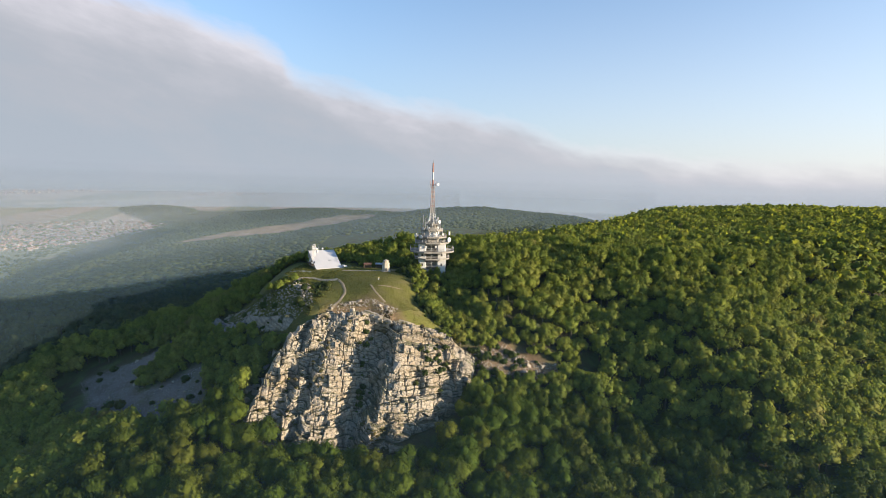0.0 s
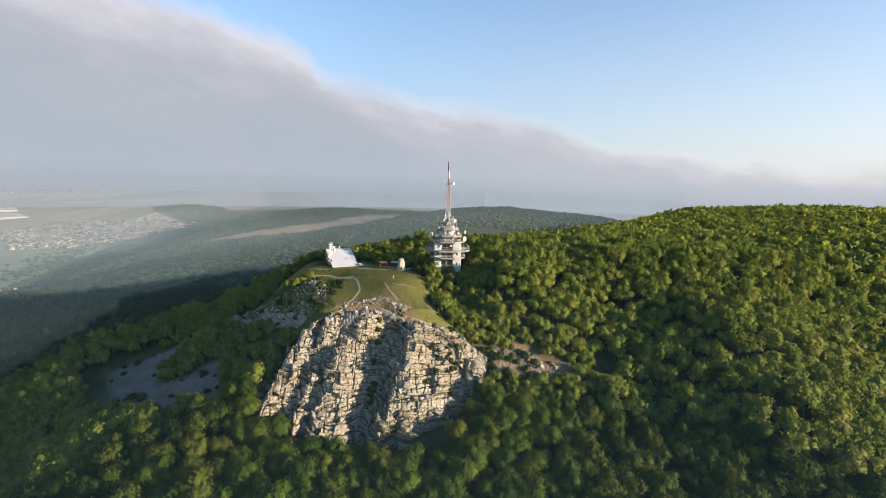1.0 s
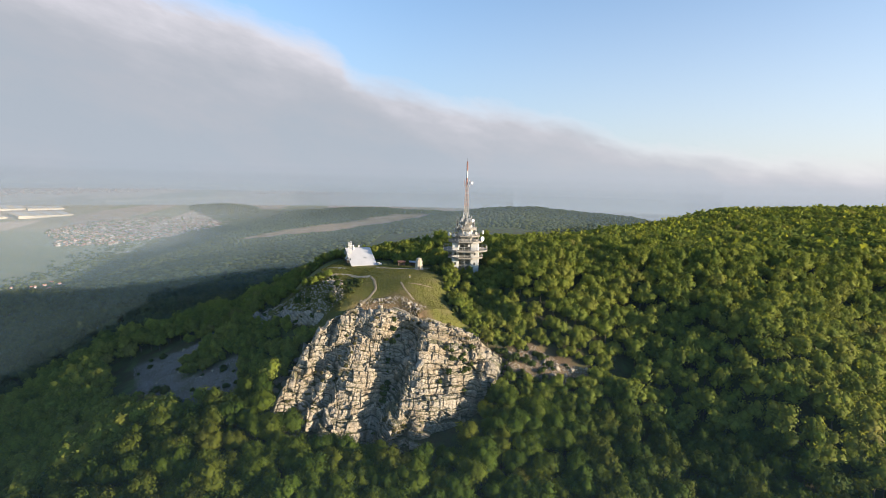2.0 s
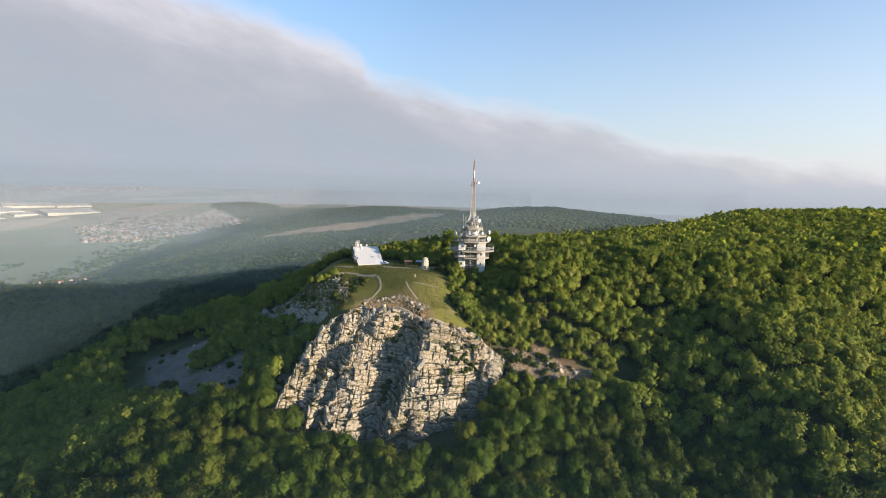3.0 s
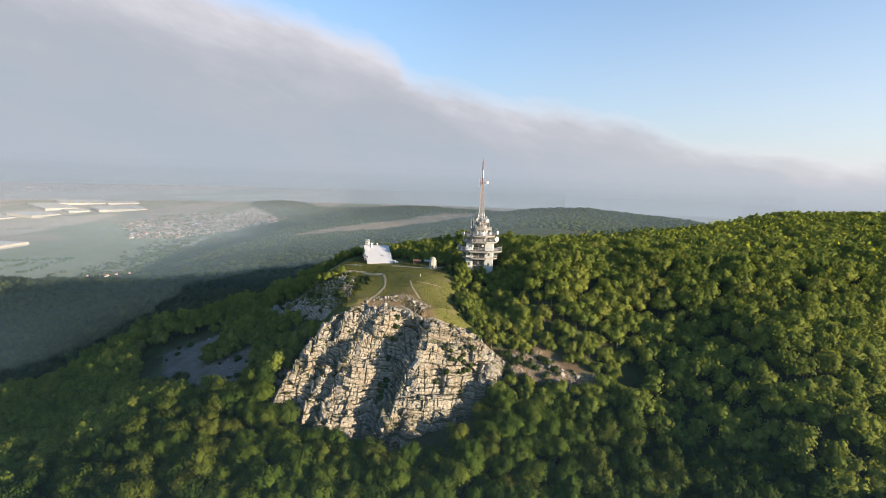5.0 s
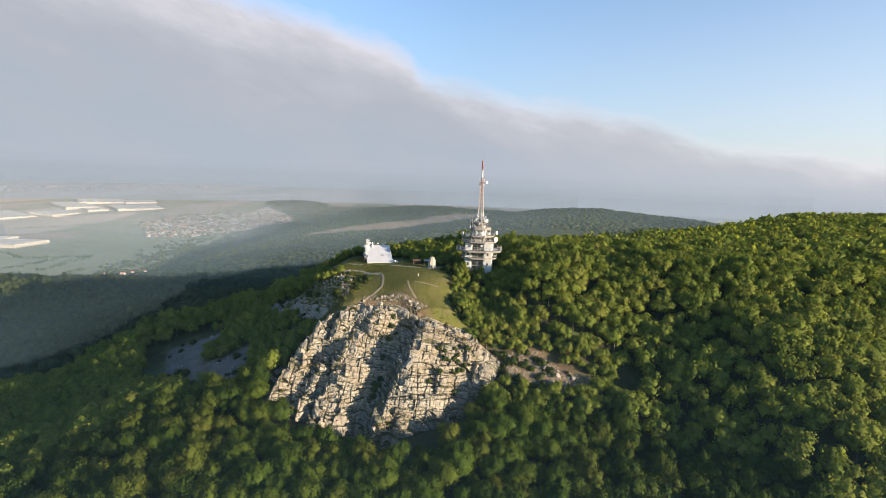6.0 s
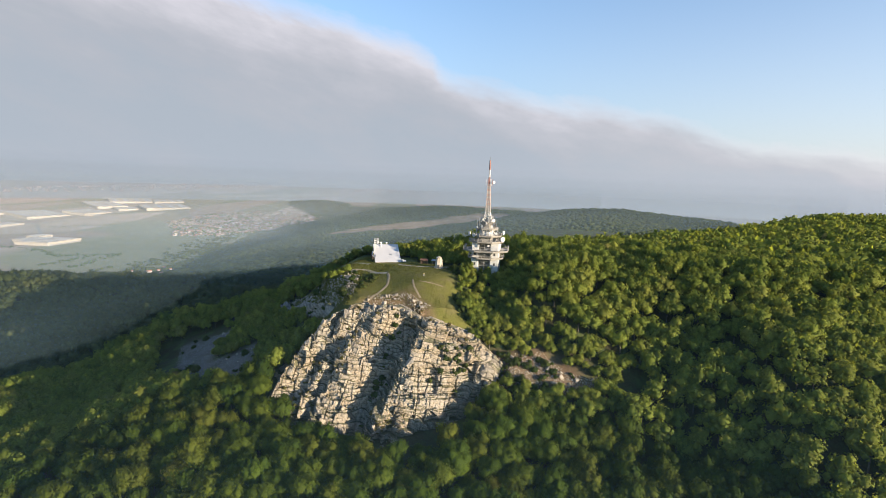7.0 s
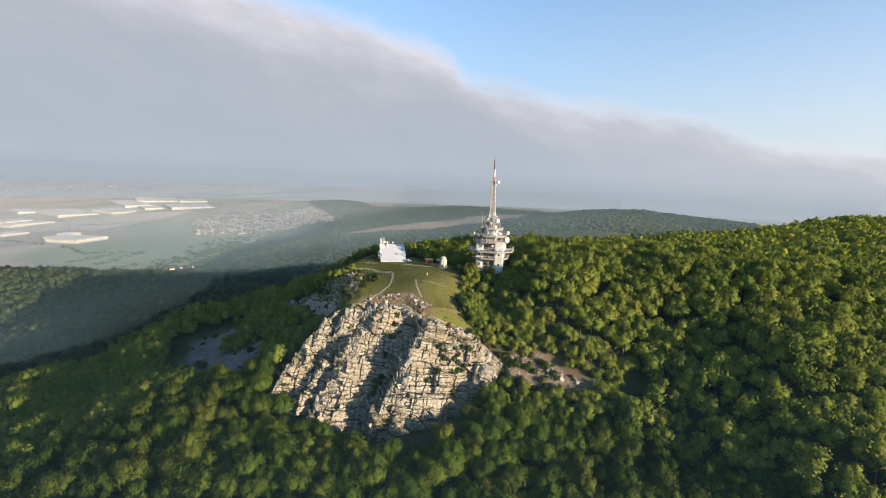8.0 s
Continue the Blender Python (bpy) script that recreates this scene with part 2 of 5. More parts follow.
def wave(x, y, size, seed):
    """Smooth value noise in numpy, about -1 to 1."""
    x, y = np.asarray(x, float) / size, np.asarray(y, float) / size
    xi, yi = np.floor(x).astype(np.int64), np.floor(y).astype(np.int64)
    fx, fy = x - xi, y - yi
    fx, fy = fx * fx * (3 - 2 * fx), fy * fy * (3 - 2 * fy)

    def h(i, j):
        n = (i * 374761393 + j * 668265263 + seed * 974634777) & 0x7FFFFFFF
        n = ((n ^ (n >> 13)) * 1274126177) & 0x7FFFFFFF
        return ((n ^ (n >> 16)) & 0xFFFF) / 32767.5 - 1

    return (h(xi, yi) * (1 - fx) + h(xi + 1, yi) * fx) * (1 - fy) + (h(xi, yi + 1) * (1 - fx) + h(xi + 1, yi + 1) * fx) * fy


def along(x, y, line):
    """Distance to a polyline of (x, y, value), and the value at the nearest point."""
    best, value = np.full(np.shape(x), 1e9), np.zeros(np.shape(x))
    for (ax, ay, av), (bx, by, bv) in zip(line, line[1:]):
        dx, dy = bx - ax, by - ay
        s = np.clip(((x - ax) * dx + (y - ay) * dy) / (dx * dx + dy * dy), 0, 1)
        d = np.hypot(x - ax - s * dx, y - ay - s * dy)
        near = d < best
        best, value = np.where(near, d, best), np.where(near, av + s * (bv - av), value)
    return best, value


def inside(x, y, ring):
    hit = np.zeros(np.shape(x), bool)
    for (ax, ay), (bx, by) in zip(ring, ring[1:] + ring[:1]):
        cross = (ay > y) != (by > y)
        hit ^= cross & (x < (bx - ax) * (y - ay) / (by - ay + 1e-12) + ax)
    return hit


def signed(x, y, ring):
    d, _ = along(x, y, [(a, b, 0) for a, b in ring + ring[:1]])
    return np.where(inside(x, y, ring), -d, d)


def step(a, b, v):
    """Smooth from 0 at a to 1 at b; a may be the greater."""
    s = np.clip((v - a) / (b - a), 0, 1)
    return s * s * (3 - 2 * s)


RIM = [(-45, 203), (-22, 198), (-2, 214), (18, 236), (60, 257), (110, 262), (170, 270), (300, 325), (470, 430), (800, 520),
       (1300, 800), (900, 1050), (500, 900), (330, 720), (215, 570), (135, 455), (78, 378), (10, 325), (-45, 300), (-74, 276), (-78, 250), (-66, 225), (-52, 212)]
SIDE_RIDGE = [(-60, 560, -108), (-230, 640, -142), (-396, 620, -153), (-490, 540, -145), (-560, 450, -132), (-600, 370, -124), (-700, 250, -122), (-950, 150, -140)]
FAR_RIDGE = [(900, 1500, -190), (444, 1600, -98), (132, 1600, -72), (-154, 1900, -108), (-516, 2100, -107), (-823, 2200, -137), (-1250, 2500, -178), (-1650, 2800, -222)]

# spurs (+) and hollows (-) fitted to the camera's view and shade: x, y, metres, reach
HUMPS = [(134, 198, 22, 37), (72, 172, 4, 30), (52, 204, 5, 22), (-31, 124, 6, 24), (-112, 154, 4.5, 26), (-158, 204, 3.5, 16), (-236, 222, -11, 40),
         (-196, 300, 11, 50), (-92, 228, -5, 16), (-25, 219, 2, 11), (62, 252, -4, 20), (-180, 180, -3, 20), (-312, 262, -16, 48), (-238, 282, 5, 22), (10, 232, -7, 15), (-90, 252, -6, 14)]


def height(x, y):
    x, y = np.asarray(x, float), np.asarray(y, float)
    d = np.maximum(signed(x, y, RIM) + 3.0 * wave(x, y, 37, 1), 0)
    top = -43.0 - 0.2 * np.clip(235 - y, 0, 50) + 17 * step(120, 500, x) - 2.2 * np.exp(-((x + 56) ** 2 + (y - 236) ** 2) / 150) - 9 * np.exp(-((x - 6) / 16) ** 2 - ((y - 222) / 20) ** 2) + 1.6 * wave(x, y, 60, 2) * step(30, 90, x)
    drop = np.interp(d, [0, 6, 30, 65, 95, 160, 350, 900, 2500], [0, 2.5, 22, 44, 53, 62, 105, 215, 420])
    z1 = top - drop - 10 * np.exp(-((x + 12) ** 2 + (y - 163) ** 2) / 34 ** 2) + 8 * np.exp(-((x + 95) ** 2 + (y - 148) ** 2) / 36 ** 2)
    for hx, hy, hz, hr in HUMPS:
        z1 = z1 + hz * np.exp(-((x - hx) ** 2 + (y - hy) ** 2) / hr ** 2)
    z1 = z1 + (2.2 * wave(x, y, 31, 3) + 0.8 * wave(x, y, 11, 4)) * step(4, 40, d)
    a, az = along(x, y, SIDE_RIDGE)
    z2 = az - 0.30 * (np.sqrt(a * a + 900) - 30) + 3 * wave(x, y, 90, 5)
    b, bz = along(x, y, FAR_RIDGE)
    z3 = bz - 0.13 * (np.sqrt(b * b + 10000) - 100) + 7 * wave(x, y, 210, 6) - 0.32 * np.clip(-x - 880, 0, 400)
    r = np.hypot(x - 20, y)
    z4 = -256 + 195 * step(2700, 4700, r) + 30 * np.exp(-((x + 1640) / 150) ** 2 - ((y - 3050) / 120) ** 2)
    k = 9.0
    return k * np.log(np.exp(np.clip((z1 + 256) / k, -30, 60)) + np.exp(np.clip((z2 + 256) / k, -30, 60)) + np.exp(np.clip((z3 + 256) / k, -30, 60)) + np.exp((z4 + 256) / k)) - 256


# ground cover: where the open places are
MEADOW = [(-74, 247), (-70, 270), (-44, 272), (-36, 262), (-14, 259), (-10, 248), (-10, 232), (-4, 214), (3, 206), (-6, 198), (-24, 194), (-44, 198), (-50, 208), (-57, 222), (-66, 232)]
SCREE_RING = [(-166, 231), (-148, 236), (-137, 239), (-130, 245), (-126, 245), (-116, 230), (-122, 226), (-129, 221), (-123, 210), (-113, 202), (-107, 203), (-101, 207), (-94, 204), (-90, 196), (-90, 189), (-87, 178),
              (-96, 179), (-106, 183), (-118, 188), (-130, 192), (-142, 200), (-154, 216)]
BARE_RING = [(13, 203), (19, 204), (27, 207), (31, 210), (36, 208), (41, 205), (48, 205), (60, 208), (54, 202), (44, 198), (33, 195), (22, 190), (16, 194)]
LOW_RING = [(-107, 238), (-98, 241), (-84, 230), (-71, 220), (-63, 224), (-58, 234), (-46, 214), (-48, 198), (-60, 198), (-74, 204), (-97, 225)]
BROW_RING = [(-70, 272), (-80, 268), (-88, 254), (-86, 238), (-72, 224), (-60, 234), (-64, 250)]
CREST_RING = [(-47, 197), (-42, 207), (-27, 213), (-15, 208), (-9, 199), (-18, 196), (-30, 200)]
LEDGE_RING = [(-107, 238), (-80, 232), (-62, 240), (-48, 214), (-50, 200), (-60, 196), (-84, 214), (-102, 218)]
CLIFF_RING = [(-60, 190), (-52, 198), (-42, 203), (-26, 205), (-12, 198), (3, 204), (19, 201), (17, 188), (4, 174), (-10, 166), (-40, 160), (-56, 157), (-68, 163)]
CLIFF_CLEAR = [(-62, 190), (-52, 198), (-42, 203), (-26, 205), (-12, 198), (3, 204), (19, 201), (17, 187), (10, 175), (2, 163), (-4, 154), (-18, 156), (-26, 156), (-38, 158), (-49, 155), (-60, 160), (-70, 165)]
FIELD_RING = [(-600, 560), (-980, 900), (-1075, 1250), (-1180, 1520), (-1361, 1917), (-1430, 2300), (-1440, 2650), (-1760, 2900), (-1300, 3300), (0, 2900), (900, 2300), (2400, 1600), (6000, 1500), (6000, 6000), (-6000, 6000), (-6000, -2000), (-1200, -1000), (-1100, 200)]
CLEARED = [(-735, 1450), (-680, 1610), (-585, 1690), (-447, 1775), (-337, 1846), (-235, 1870), (-190, 1830), (-235, 1745), (-419, 1640), (-573, 1500)]


def soft_in(x, y, ring, width, seed, rough=4.0, size=14.0):
    return 1 - step(-width, width, signed(x, y, ring) + rough * wave(x, y, size, seed))


# ---------------------------------------------------------------- ground
def build_ground():
    cx, cy = -20.0, 200.0
    radii = np.concatenate([np.arange(2.5, 260, 2.5), np.geomspace(263, 4650, 105)])
    turns = np.linspace(0, 2 * np.pi, 461)[:-1]
    r, a = np.meshgrid(radii, turns, indexing="ij")
    x, y = cx + r * np.sin(a), cy + r * np.cos(a)
    x, y = np.append(x.ravel(), cx), np.append(y.ravel(), cy)
    z = height(x, y)
    n, m = len(radii), len(turns)
    i, j = np.meshgrid(np.arange(n - 1), np.arange(m), indexing="ij")
    j2 = (j + 1) % m
    quads = np.stack([i * m + j, i * m + j2, (i + 1) * m + j2, (i + 1) * m + j], -1).reshape(-1, 4)[:, ::-1]
    hub = n * m
    k = np.arange(m)
    core = np.stack([np.full(m // 2, hub), (2 * k[: m // 2] + 2) % m, 2 * k[: m // 2] + 1, 2 * k[: m // 2]], -1)
    z = z - 9 * step(2, -7, signed(x, y, CLIFF_RING))
    covers = {
        "meadow": np.maximum.reduce([soft_in(x, y, MEADOW, 2.5, 11), 0.75 * soft_in(x, y, LEDGE_RING, 3, 12), 0.8 * soft_in(x, y, BROW_RING, 3, 21)]),
        "earth": np.maximum.reduce([0.75 * soft_in(x, y, BARE_RING, 3, 13), 0.8 * soft_in(x, y, CREST_RING, 2.5, 20, 3)]),
        "gravel": soft_in(x, y, SCREE_RING, 2.5, 14),
        "field": soft_in(x, y, FIELD_RING, 25, 15, 40, 150) * (1 - step(1.6, 1.0, np.hypot((x + 1640) / 150, (y - 3050) / 120))),
        "near_crop": 0.9 * soft_in(x, y, [(-700, 600), (-1500, 1000), (-1640, 1240), (-1800, 1560), (-2150, 1980), (-1980, 2120), (-1350, 2000), (-1000, 1250)], 60, 19, 60, 200),
        "cleared": soft_in(x, y, CLEARED, 10, 16, 20, 60),
    }
    me = mesh_of("ground", np.stack([x, y, z], -1), np.concatenate([quads, core]), [GROUND], covers, True)
    tagged(new("ground", me), "wooded hill and hazy valley floor of fields and forest litter", "ground", kind="structure")


build_ground()


# ---------------------------------------------------------------- the limestone cliff
DIP = np.array(Euler((radians(9), radians(11), radians(16))).to_matrix())


def hashed(a, b, c, seed):
    h = (a * 73856093) ^ (b * 19349663) ^ (c * 83492791) ^ (seed * 2654435761)
    h &= 0x7FFFFFFF
    h = ((h ^ (h >> 15)) * 2246822519) & 0x7FFFFFFF
    h = ((h ^ (h >> 13)) * 3266489917) & 0x7FFFFFFF
    return np.stack([(h >> k) & 255 for k in (3, 9, 15, 21)], -1) / 127.5 - 1


def beds(q, size, seed):
    """Jointed beds: courses of uneven blocks in the frame q. Random numbers of each block, the place in it and the gap to its joints."""
    q = q + 0.20 * size[2] * np.stack([wave(q[:, 1], q[:, 2], size[0] * 0.9, seed), wave(q[:, 2], q[:, 0], size[0] * 0.9, seed + 1), wave(q[:, 0], q[:, 1], size[0] * 1.3, seed + 2)], -1)
    w = q[:, 2] / size[2]
    k = np.floor(w).astype(np.int64)
    shift = hashed(k, k * 0, k * 0, seed)
    u = q[:, 0] / (size[0] * (1 + 0.3 * shift[:, 0])) + 0.5 * shift[:, 1]
    i = np.floor(u).astype(np.int64)
    shift2 = hashed(k, i, k * 0 + 3, seed)
    v = q[:, 1] / (size[1] * (1 + 0.3 * shift2[:, 0])) + 0.5 * shift2[:, 1]
    j = np.floor(v).astype(np.int64)
    place = np.stack([u - i, v - j, w - k], -1) - 0.5
    gap = (0.5 - np.abs(place)) * np.array(size)
    return hashed(i, j, k, seed + 5), place * np.array(size), gap.min(-1)


def rocky(p, nrm, amount=1.0, seed=0):
    """Breaks a surface into great slabs and then into courses of jointed blocks."""
    q = p @ DIP
    out = np.zeros(len(p))
    # each course has an upright face and a ledge above it
    for size, amp, tilt, ledge, crack, wide, sd in (((9.5, 9.5, 7.0), 1.5, 0.15, 0.10, 0.9, 0.45, 5), ((4.4, 4.4, 3.0), 0.90, 0.17, 0.28, 0.50, 0.22, 11), ((1.9, 1.9, 1.15), 0.36, 0.14, 0.42, 0.30, 0.15, 23), ((0.85, 0.85, 0.5), 0.12, 0.14, 0.3, 0.10, 0.10, 37)):
        rand, place, gap = beds(q, size, sd + seed)
        out += amp * rand[:, 3] + tilt * (place * rand[:, :3]).sum(-1) + ledge * place[:, 2] - crack * (1 - step(0.0, wide, gap))
    return p + nrm * (amount * out)[:, None]


CLIFF_U = [0.0, 0.15, 0.32, 0.5, 0.68, 0.84, 1.0]
CLIFF_TOP = [(-56, 190, -58), (-50.5, 195.5, -54.5), (-43, 200, -51.5), (-29, 202, -50.2), (-12, 198, -53.5), (3, 203, -59), (18, 200, -69)]
CLIFF_FOOT = [(-66, 162, -85), (-56, 158, -88), (-43, 161, -88), (-29, 163, -89), (-13, 165.5, -91), (1, 172, -92), (13, 184, -84)]


def cliff_base(u, v):
    top = np.stack([np.interp(u, CLIFF_U, [c[i] for c in CLIFF_TOP]) for i in range(3)], -1)
    foot = np.stack([np.interp(u, CLIFF_U, [c[i] for c in CLIFF_FOOT]) for i in range(3)], -1)
    p = top * (1 - v[:, None]) + foot * v[:, None]
    # the crest rolls back into the meadow
    p[:, 2] += 2.5 * np.sin(np.pi * np.clip(v, 0, 1)) - 1.0 * step(0.12, 0.0, v)
    s = u + 0.10 * (v - 0.5)

    def fin(c, left, right, h, v0, v1):
        w = np.where(s < c, left, right)
        return h * np.exp(-np.abs((s - c) / w) ** 3) * step(v0 - 0.07, v0 + 0.07, v) * step(v1 + 0.1, v1 - 0.1, v)

    # ribs with a sharp flank away from the sun, and the gullies between them
    rib = fin(0.645, 0.030, 0.27, 5.6, 0.24, 0.86) + fin(0.60, 0.03, 0.07, 4.5, 0.80, 1.3) + fin(0.74, 0.05, 0.09, 3.0, 0.83, 1.3)
    rib += fin(0.36, 0.03, 0.08, 2.4, 0.34, 0.98) + fin(0.08, 0.09, 0.06, 2.0, -0.3, 0.55) + fin(0.045, 0.05, 0.07, 2.6, 0.62, 0.95)
    rib += fin(0.24, 0.05, 0.05, 2.6, -0.3, 0.26) + fin(0.95, 0.03, 0.05, 0.9, 0.25, 0.9) + fin(0.42, 0.03, 0.05, 2.2, 0.05, 0.3) + fin(0.74, 0.12, 0.12, 2.6, 0.02, 0.15) + fin(0.10, 0.03, 0.05, 2.4, -0.3, 0.10) + fin(0.36, 0.05, 0.04, 2.0, 0.10, 0.24)
    gully = fin(0.555, 0.060, 0.050, 3.6, 0.10, 1.3) + fin(0.185, 0.045, 0.05, 2.4, 0.48, 0.80) + fin(0.30, 0.03, 0.03, 1.8, 0.5, 1.3) + fin(0.90, 0.02, 0.03, 1.0, 0.3, 0.7)
    out = np.array([0.12, -0.88, 0.45])
    return p + (rib - gully)[:, None] * out


def hull_block(seed, n=13):
    """An angular boulder about 1 m across, from the hull of a few points."""
    g = np.random.default_rng(seed)
    bm = bmesh.new()
    for c in g.uniform(-0.5, 0.5, (n, 3)):
        c = c / max(np.abs(c).max(), 0.25) * g.uniform(0.38, 0.55)
        bm.verts.new(c)
    r = bmesh.ops.convex_hull(bm, input=bm.verts)
    bmesh.ops.delete(bm, geom=[v for v in r["geom_interior"] if isinstance(v, bmesh.types.BMVert)], context="VERTS")
    bmesh.ops.dissolve_limit(bm, angle_limit=radians(12), verts=bm.verts, edges=bm.edges)
    bmesh.ops.triangulate(bm, faces=[f for f in bm.faces if len(f.verts) > 4])
    me = bpy.data.meshes.new("boulder")
    bm.to_mesh(me)
    bm.free()
    me.materials.append(ROCK)
    return me


BLOCKS = [hull_block(40 + i, 11 + i % 5) for i in range(12)]


def build_cliff():
    nu, nv = 560, 300
    u, v = np.meshgrid(np.linspace(0, 1, nu), np.linspace(-0.05, 1.06, nv), indexing="ij")
    u, v = u.ravel(), v.ravel()
    p = cliff_base(u, v)
    g = p.reshape(nu, nv, 3)
    nrm = np.cross(np.gradient(g, axis=1), np.gradient(g, axis=0)).reshape(-1, 3)
    nrm /= np.linalg.norm(nrm, axis=1)[:, None] + 1e-9
    if nrm[:, 1].mean() > 0:
        nrm = -nrm
    edge = step(0, 0.04, u) * step(0, 0.015, 1 - u) * step(-0.05, 0.03, v)
    q = rocky(p, nrm * 0.6 + np.array([0.08, -0.38, 0.12]), 1.0)
    q = p * (1 - edge[:, None]) + q * edge[:, None] - np.array([0, -1.0, 2.2]) * (1 - edge[:, None])
    joint_shade = 1 - step(0.04, 0.24, beds(p @ DIP, (4.4, 4.4, 3.0), 11)[2])
    up = np.gradient(q.reshape(nu, nv, 3), axis=1).reshape(-1, 3)
    flat = 1 - np.abs(up[:, 2]) / (np.linalg.norm(up, axis=1) + 1e-9)
    # moss on the ledges; its share along the joints also darkens the cracks
    soil = step(0.44, 0.80, flat + 0.30 * joint_shade + 0.35 * wave(q[:, 0], q[:, 1] + q[:, 2], 3.0, 30)) * 0.8
    i, j = np.meshgrid(np.arange(nu - 1), np.arange(nv - 1), indexing="ij")
    f = np.stack([i * nv + j, i * nv + j + 1, (i + 1) * nv + j + 1, (i + 1) * nv + j], -1).reshape(-1, 4)
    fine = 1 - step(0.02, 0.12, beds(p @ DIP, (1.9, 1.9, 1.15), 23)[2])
    # how strongly crack shade is painted into the rock, uneven at random
    crack_shade = np.maximum(joint_shade, 0.8 * fine) * np.clip(0.75 + 0.5 * wave(q[:, 0] + q[:, 1], q[:, 2], 2.2, 31), 0, 1)
    me = mesh_of("rock_cliff", q, f, [ROCK], {"soil": soil, "joint_shade": crack_shade})
    cliff = tagged(new("rock_cliff", me), "pale grey limestone cliff broken into jointed blocks below the meadow", "cliff", kind="structure")
    # proud blocks that lie along the beds
    r = np.random.default_rng(61)
    dip = Matrix(DIP.tolist())
    for k in range(190):
        at = int(r.integers(0, nu * nv)) if k < 110 else int(r.integers(0, nu)) * nv + int(r.integers(int(nv * 0.06), int(nv * 0.2)))
        if not (0.03 < u[at] < 0.97 and 0.02 < v[at] < 0.98):
            continue
        size = float(r.choice([1.1, 1.5, 2.0, 2.8, 3.6], p=[0.35, 0.35, 0.2, 0.08, 0.02]))
        ob = new("rock_block", BLOCKS[k % len(BLOCKS)])
        turn = dip @ Euler(r.uniform(-0.35, 0.35, 3)).to_matrix()
        c = Vector(q[at]) - Vector(nrm[at]) * size * 0.12
        ob.matrix_world = Matrix.LocRotScale(c, turn.to_quaternion(), (size * r.uniform(0.7, 1.0), size * r.uniform(0.7, 1.0), size * r.uniform(1.0, 1.7)))
        ob.parent = cliff
    return q.reshape(nu, nv, 3), nrm.reshape(nu, nv, 3)


CLIFF_FACE, CLIFF_OUT = build_cliff()


# ---------------------------------------------------------------- trees
def icosahedron():
    bm = bmesh.new()
    bmesh.ops.create_icosphere(bm, subdivisions=1, radius=1.0)
    v = np.array([p.co[:] for p in bm.verts])
    f = np.array([[q.index for q in g.verts] for g in bm.faces])
    bm.free()
    return v, f


ICO = icosahedron()
OCTA = (np.array([(1, 0, 0), (0, 1, 0), (-1, 0, 0), (0, -1, 0), (0, 0, 1), (0, 0, -1)]) * 1.12, np.array([(0, 1, 4), (1, 2, 4), (2, 3, 4), (3, 0, 4), (1, 0, 5), (2, 1, 5), (3, 2, 5), (0, 3, 5)]))


def crown(r, leaves, leaf, lobes, core, seed, tall=1.0):
    """A crown of leaf clumps about uneven lobes, radius near 1: vertices and four-cornered faces, base at z = 0."""
    g = np.random.default_rng(seed)
    centres, radii = [np.array([0, 0, 0.92 * tall])], [0.70]
    for i in range(lobes):
        a = 2.399 * i + g.uniform(-0.4, 0.4)
        h = g.uniform(0.35, 1.55) * tall
        reach = 0.66 * math.sin(math.pi * min(1, h / (1.9 * tall))) + g.uniform(-0.08, 0.14)
        centres.append(np.array([reach * math.cos(a), reach * math.sin(a), h]))
        radii.append(g.uniform(0.30, 0.54))
    centres, radii = np.array(centres), np.array(radii)
    verts, faces, count = [], [], 0
    cv, cf = core
    for c, q in zip(centres, radii):
        w = cv * q * 0.82 * (1 + 0.12 * g.normal(size=(len(cv), 1))) + c
        verts.append(w)
        faces.append(np.concatenate([cf, cf[:, 2:]], 1) + count)
        count += len(w)
    share = radii ** 2 / (radii ** 2).sum()
    owner = g.choice(len(radii), leaves * 2, p=share)
    way = g.normal(size=(leaves * 2, 3))
    way[:, 2] = way[:, 2] * 0.9 + 0.25
    way /= np.linalg.norm(way, axis=1)[:, None]
    spot = centres[owner] + way * (radii[owner] * (0.84 + 0.40 * g.uniform(0, 1, leaves * 2) ** 1.5))[:, None]
    deep = np.linalg.norm(spot[:, None] - centres[None], axis=2) / radii[None]
    keep = np.where((deep < 0.8).sum(1) == 0)[0][:leaves]
    spot, way = spot[keep], way[keep]
    nrm = way + g.normal(scale=0.36, size=way.shape)
    nrm /= np.linalg.norm(nrm, axis=1)[:, None]
    side = np.cross(nrm, g.normal(size=nrm.shape))
    side /= np.linalg.norm(side, axis=1)[:, None]
    other = np.cross(nrm, side)
    size = leaf * g.uniform(0.6, 1.3, (len(spot), 1))
    tri = np.stack([spot - side * size, spot - other * size * 0.9, spot + side * size * 0.6 + other * size * 0.8, spot + side * size * 0.6 + other * size * 0.8], 1)
    verts.append(tri.reshape(-1, 3))
    faces.append(np.repeat(np.arange(len(spot))[:, None] * 4, 4, 1) + (0, 1, 2, 2) + count)
    return np.concatenate(verts) * r, np.concatenate(faces)


def degen(f):
    """Triangles written with a doubled corner, split from true quads."""
    t = f[:, 2] == f[:, 3]
    return f[t][:, :3], f[~t]


def as_tris(v, f):
    t, q = degen(f)
    return v, np.concatenate([t, q[:, [0, 1, 2]], q[:, [0, 2, 3]]])


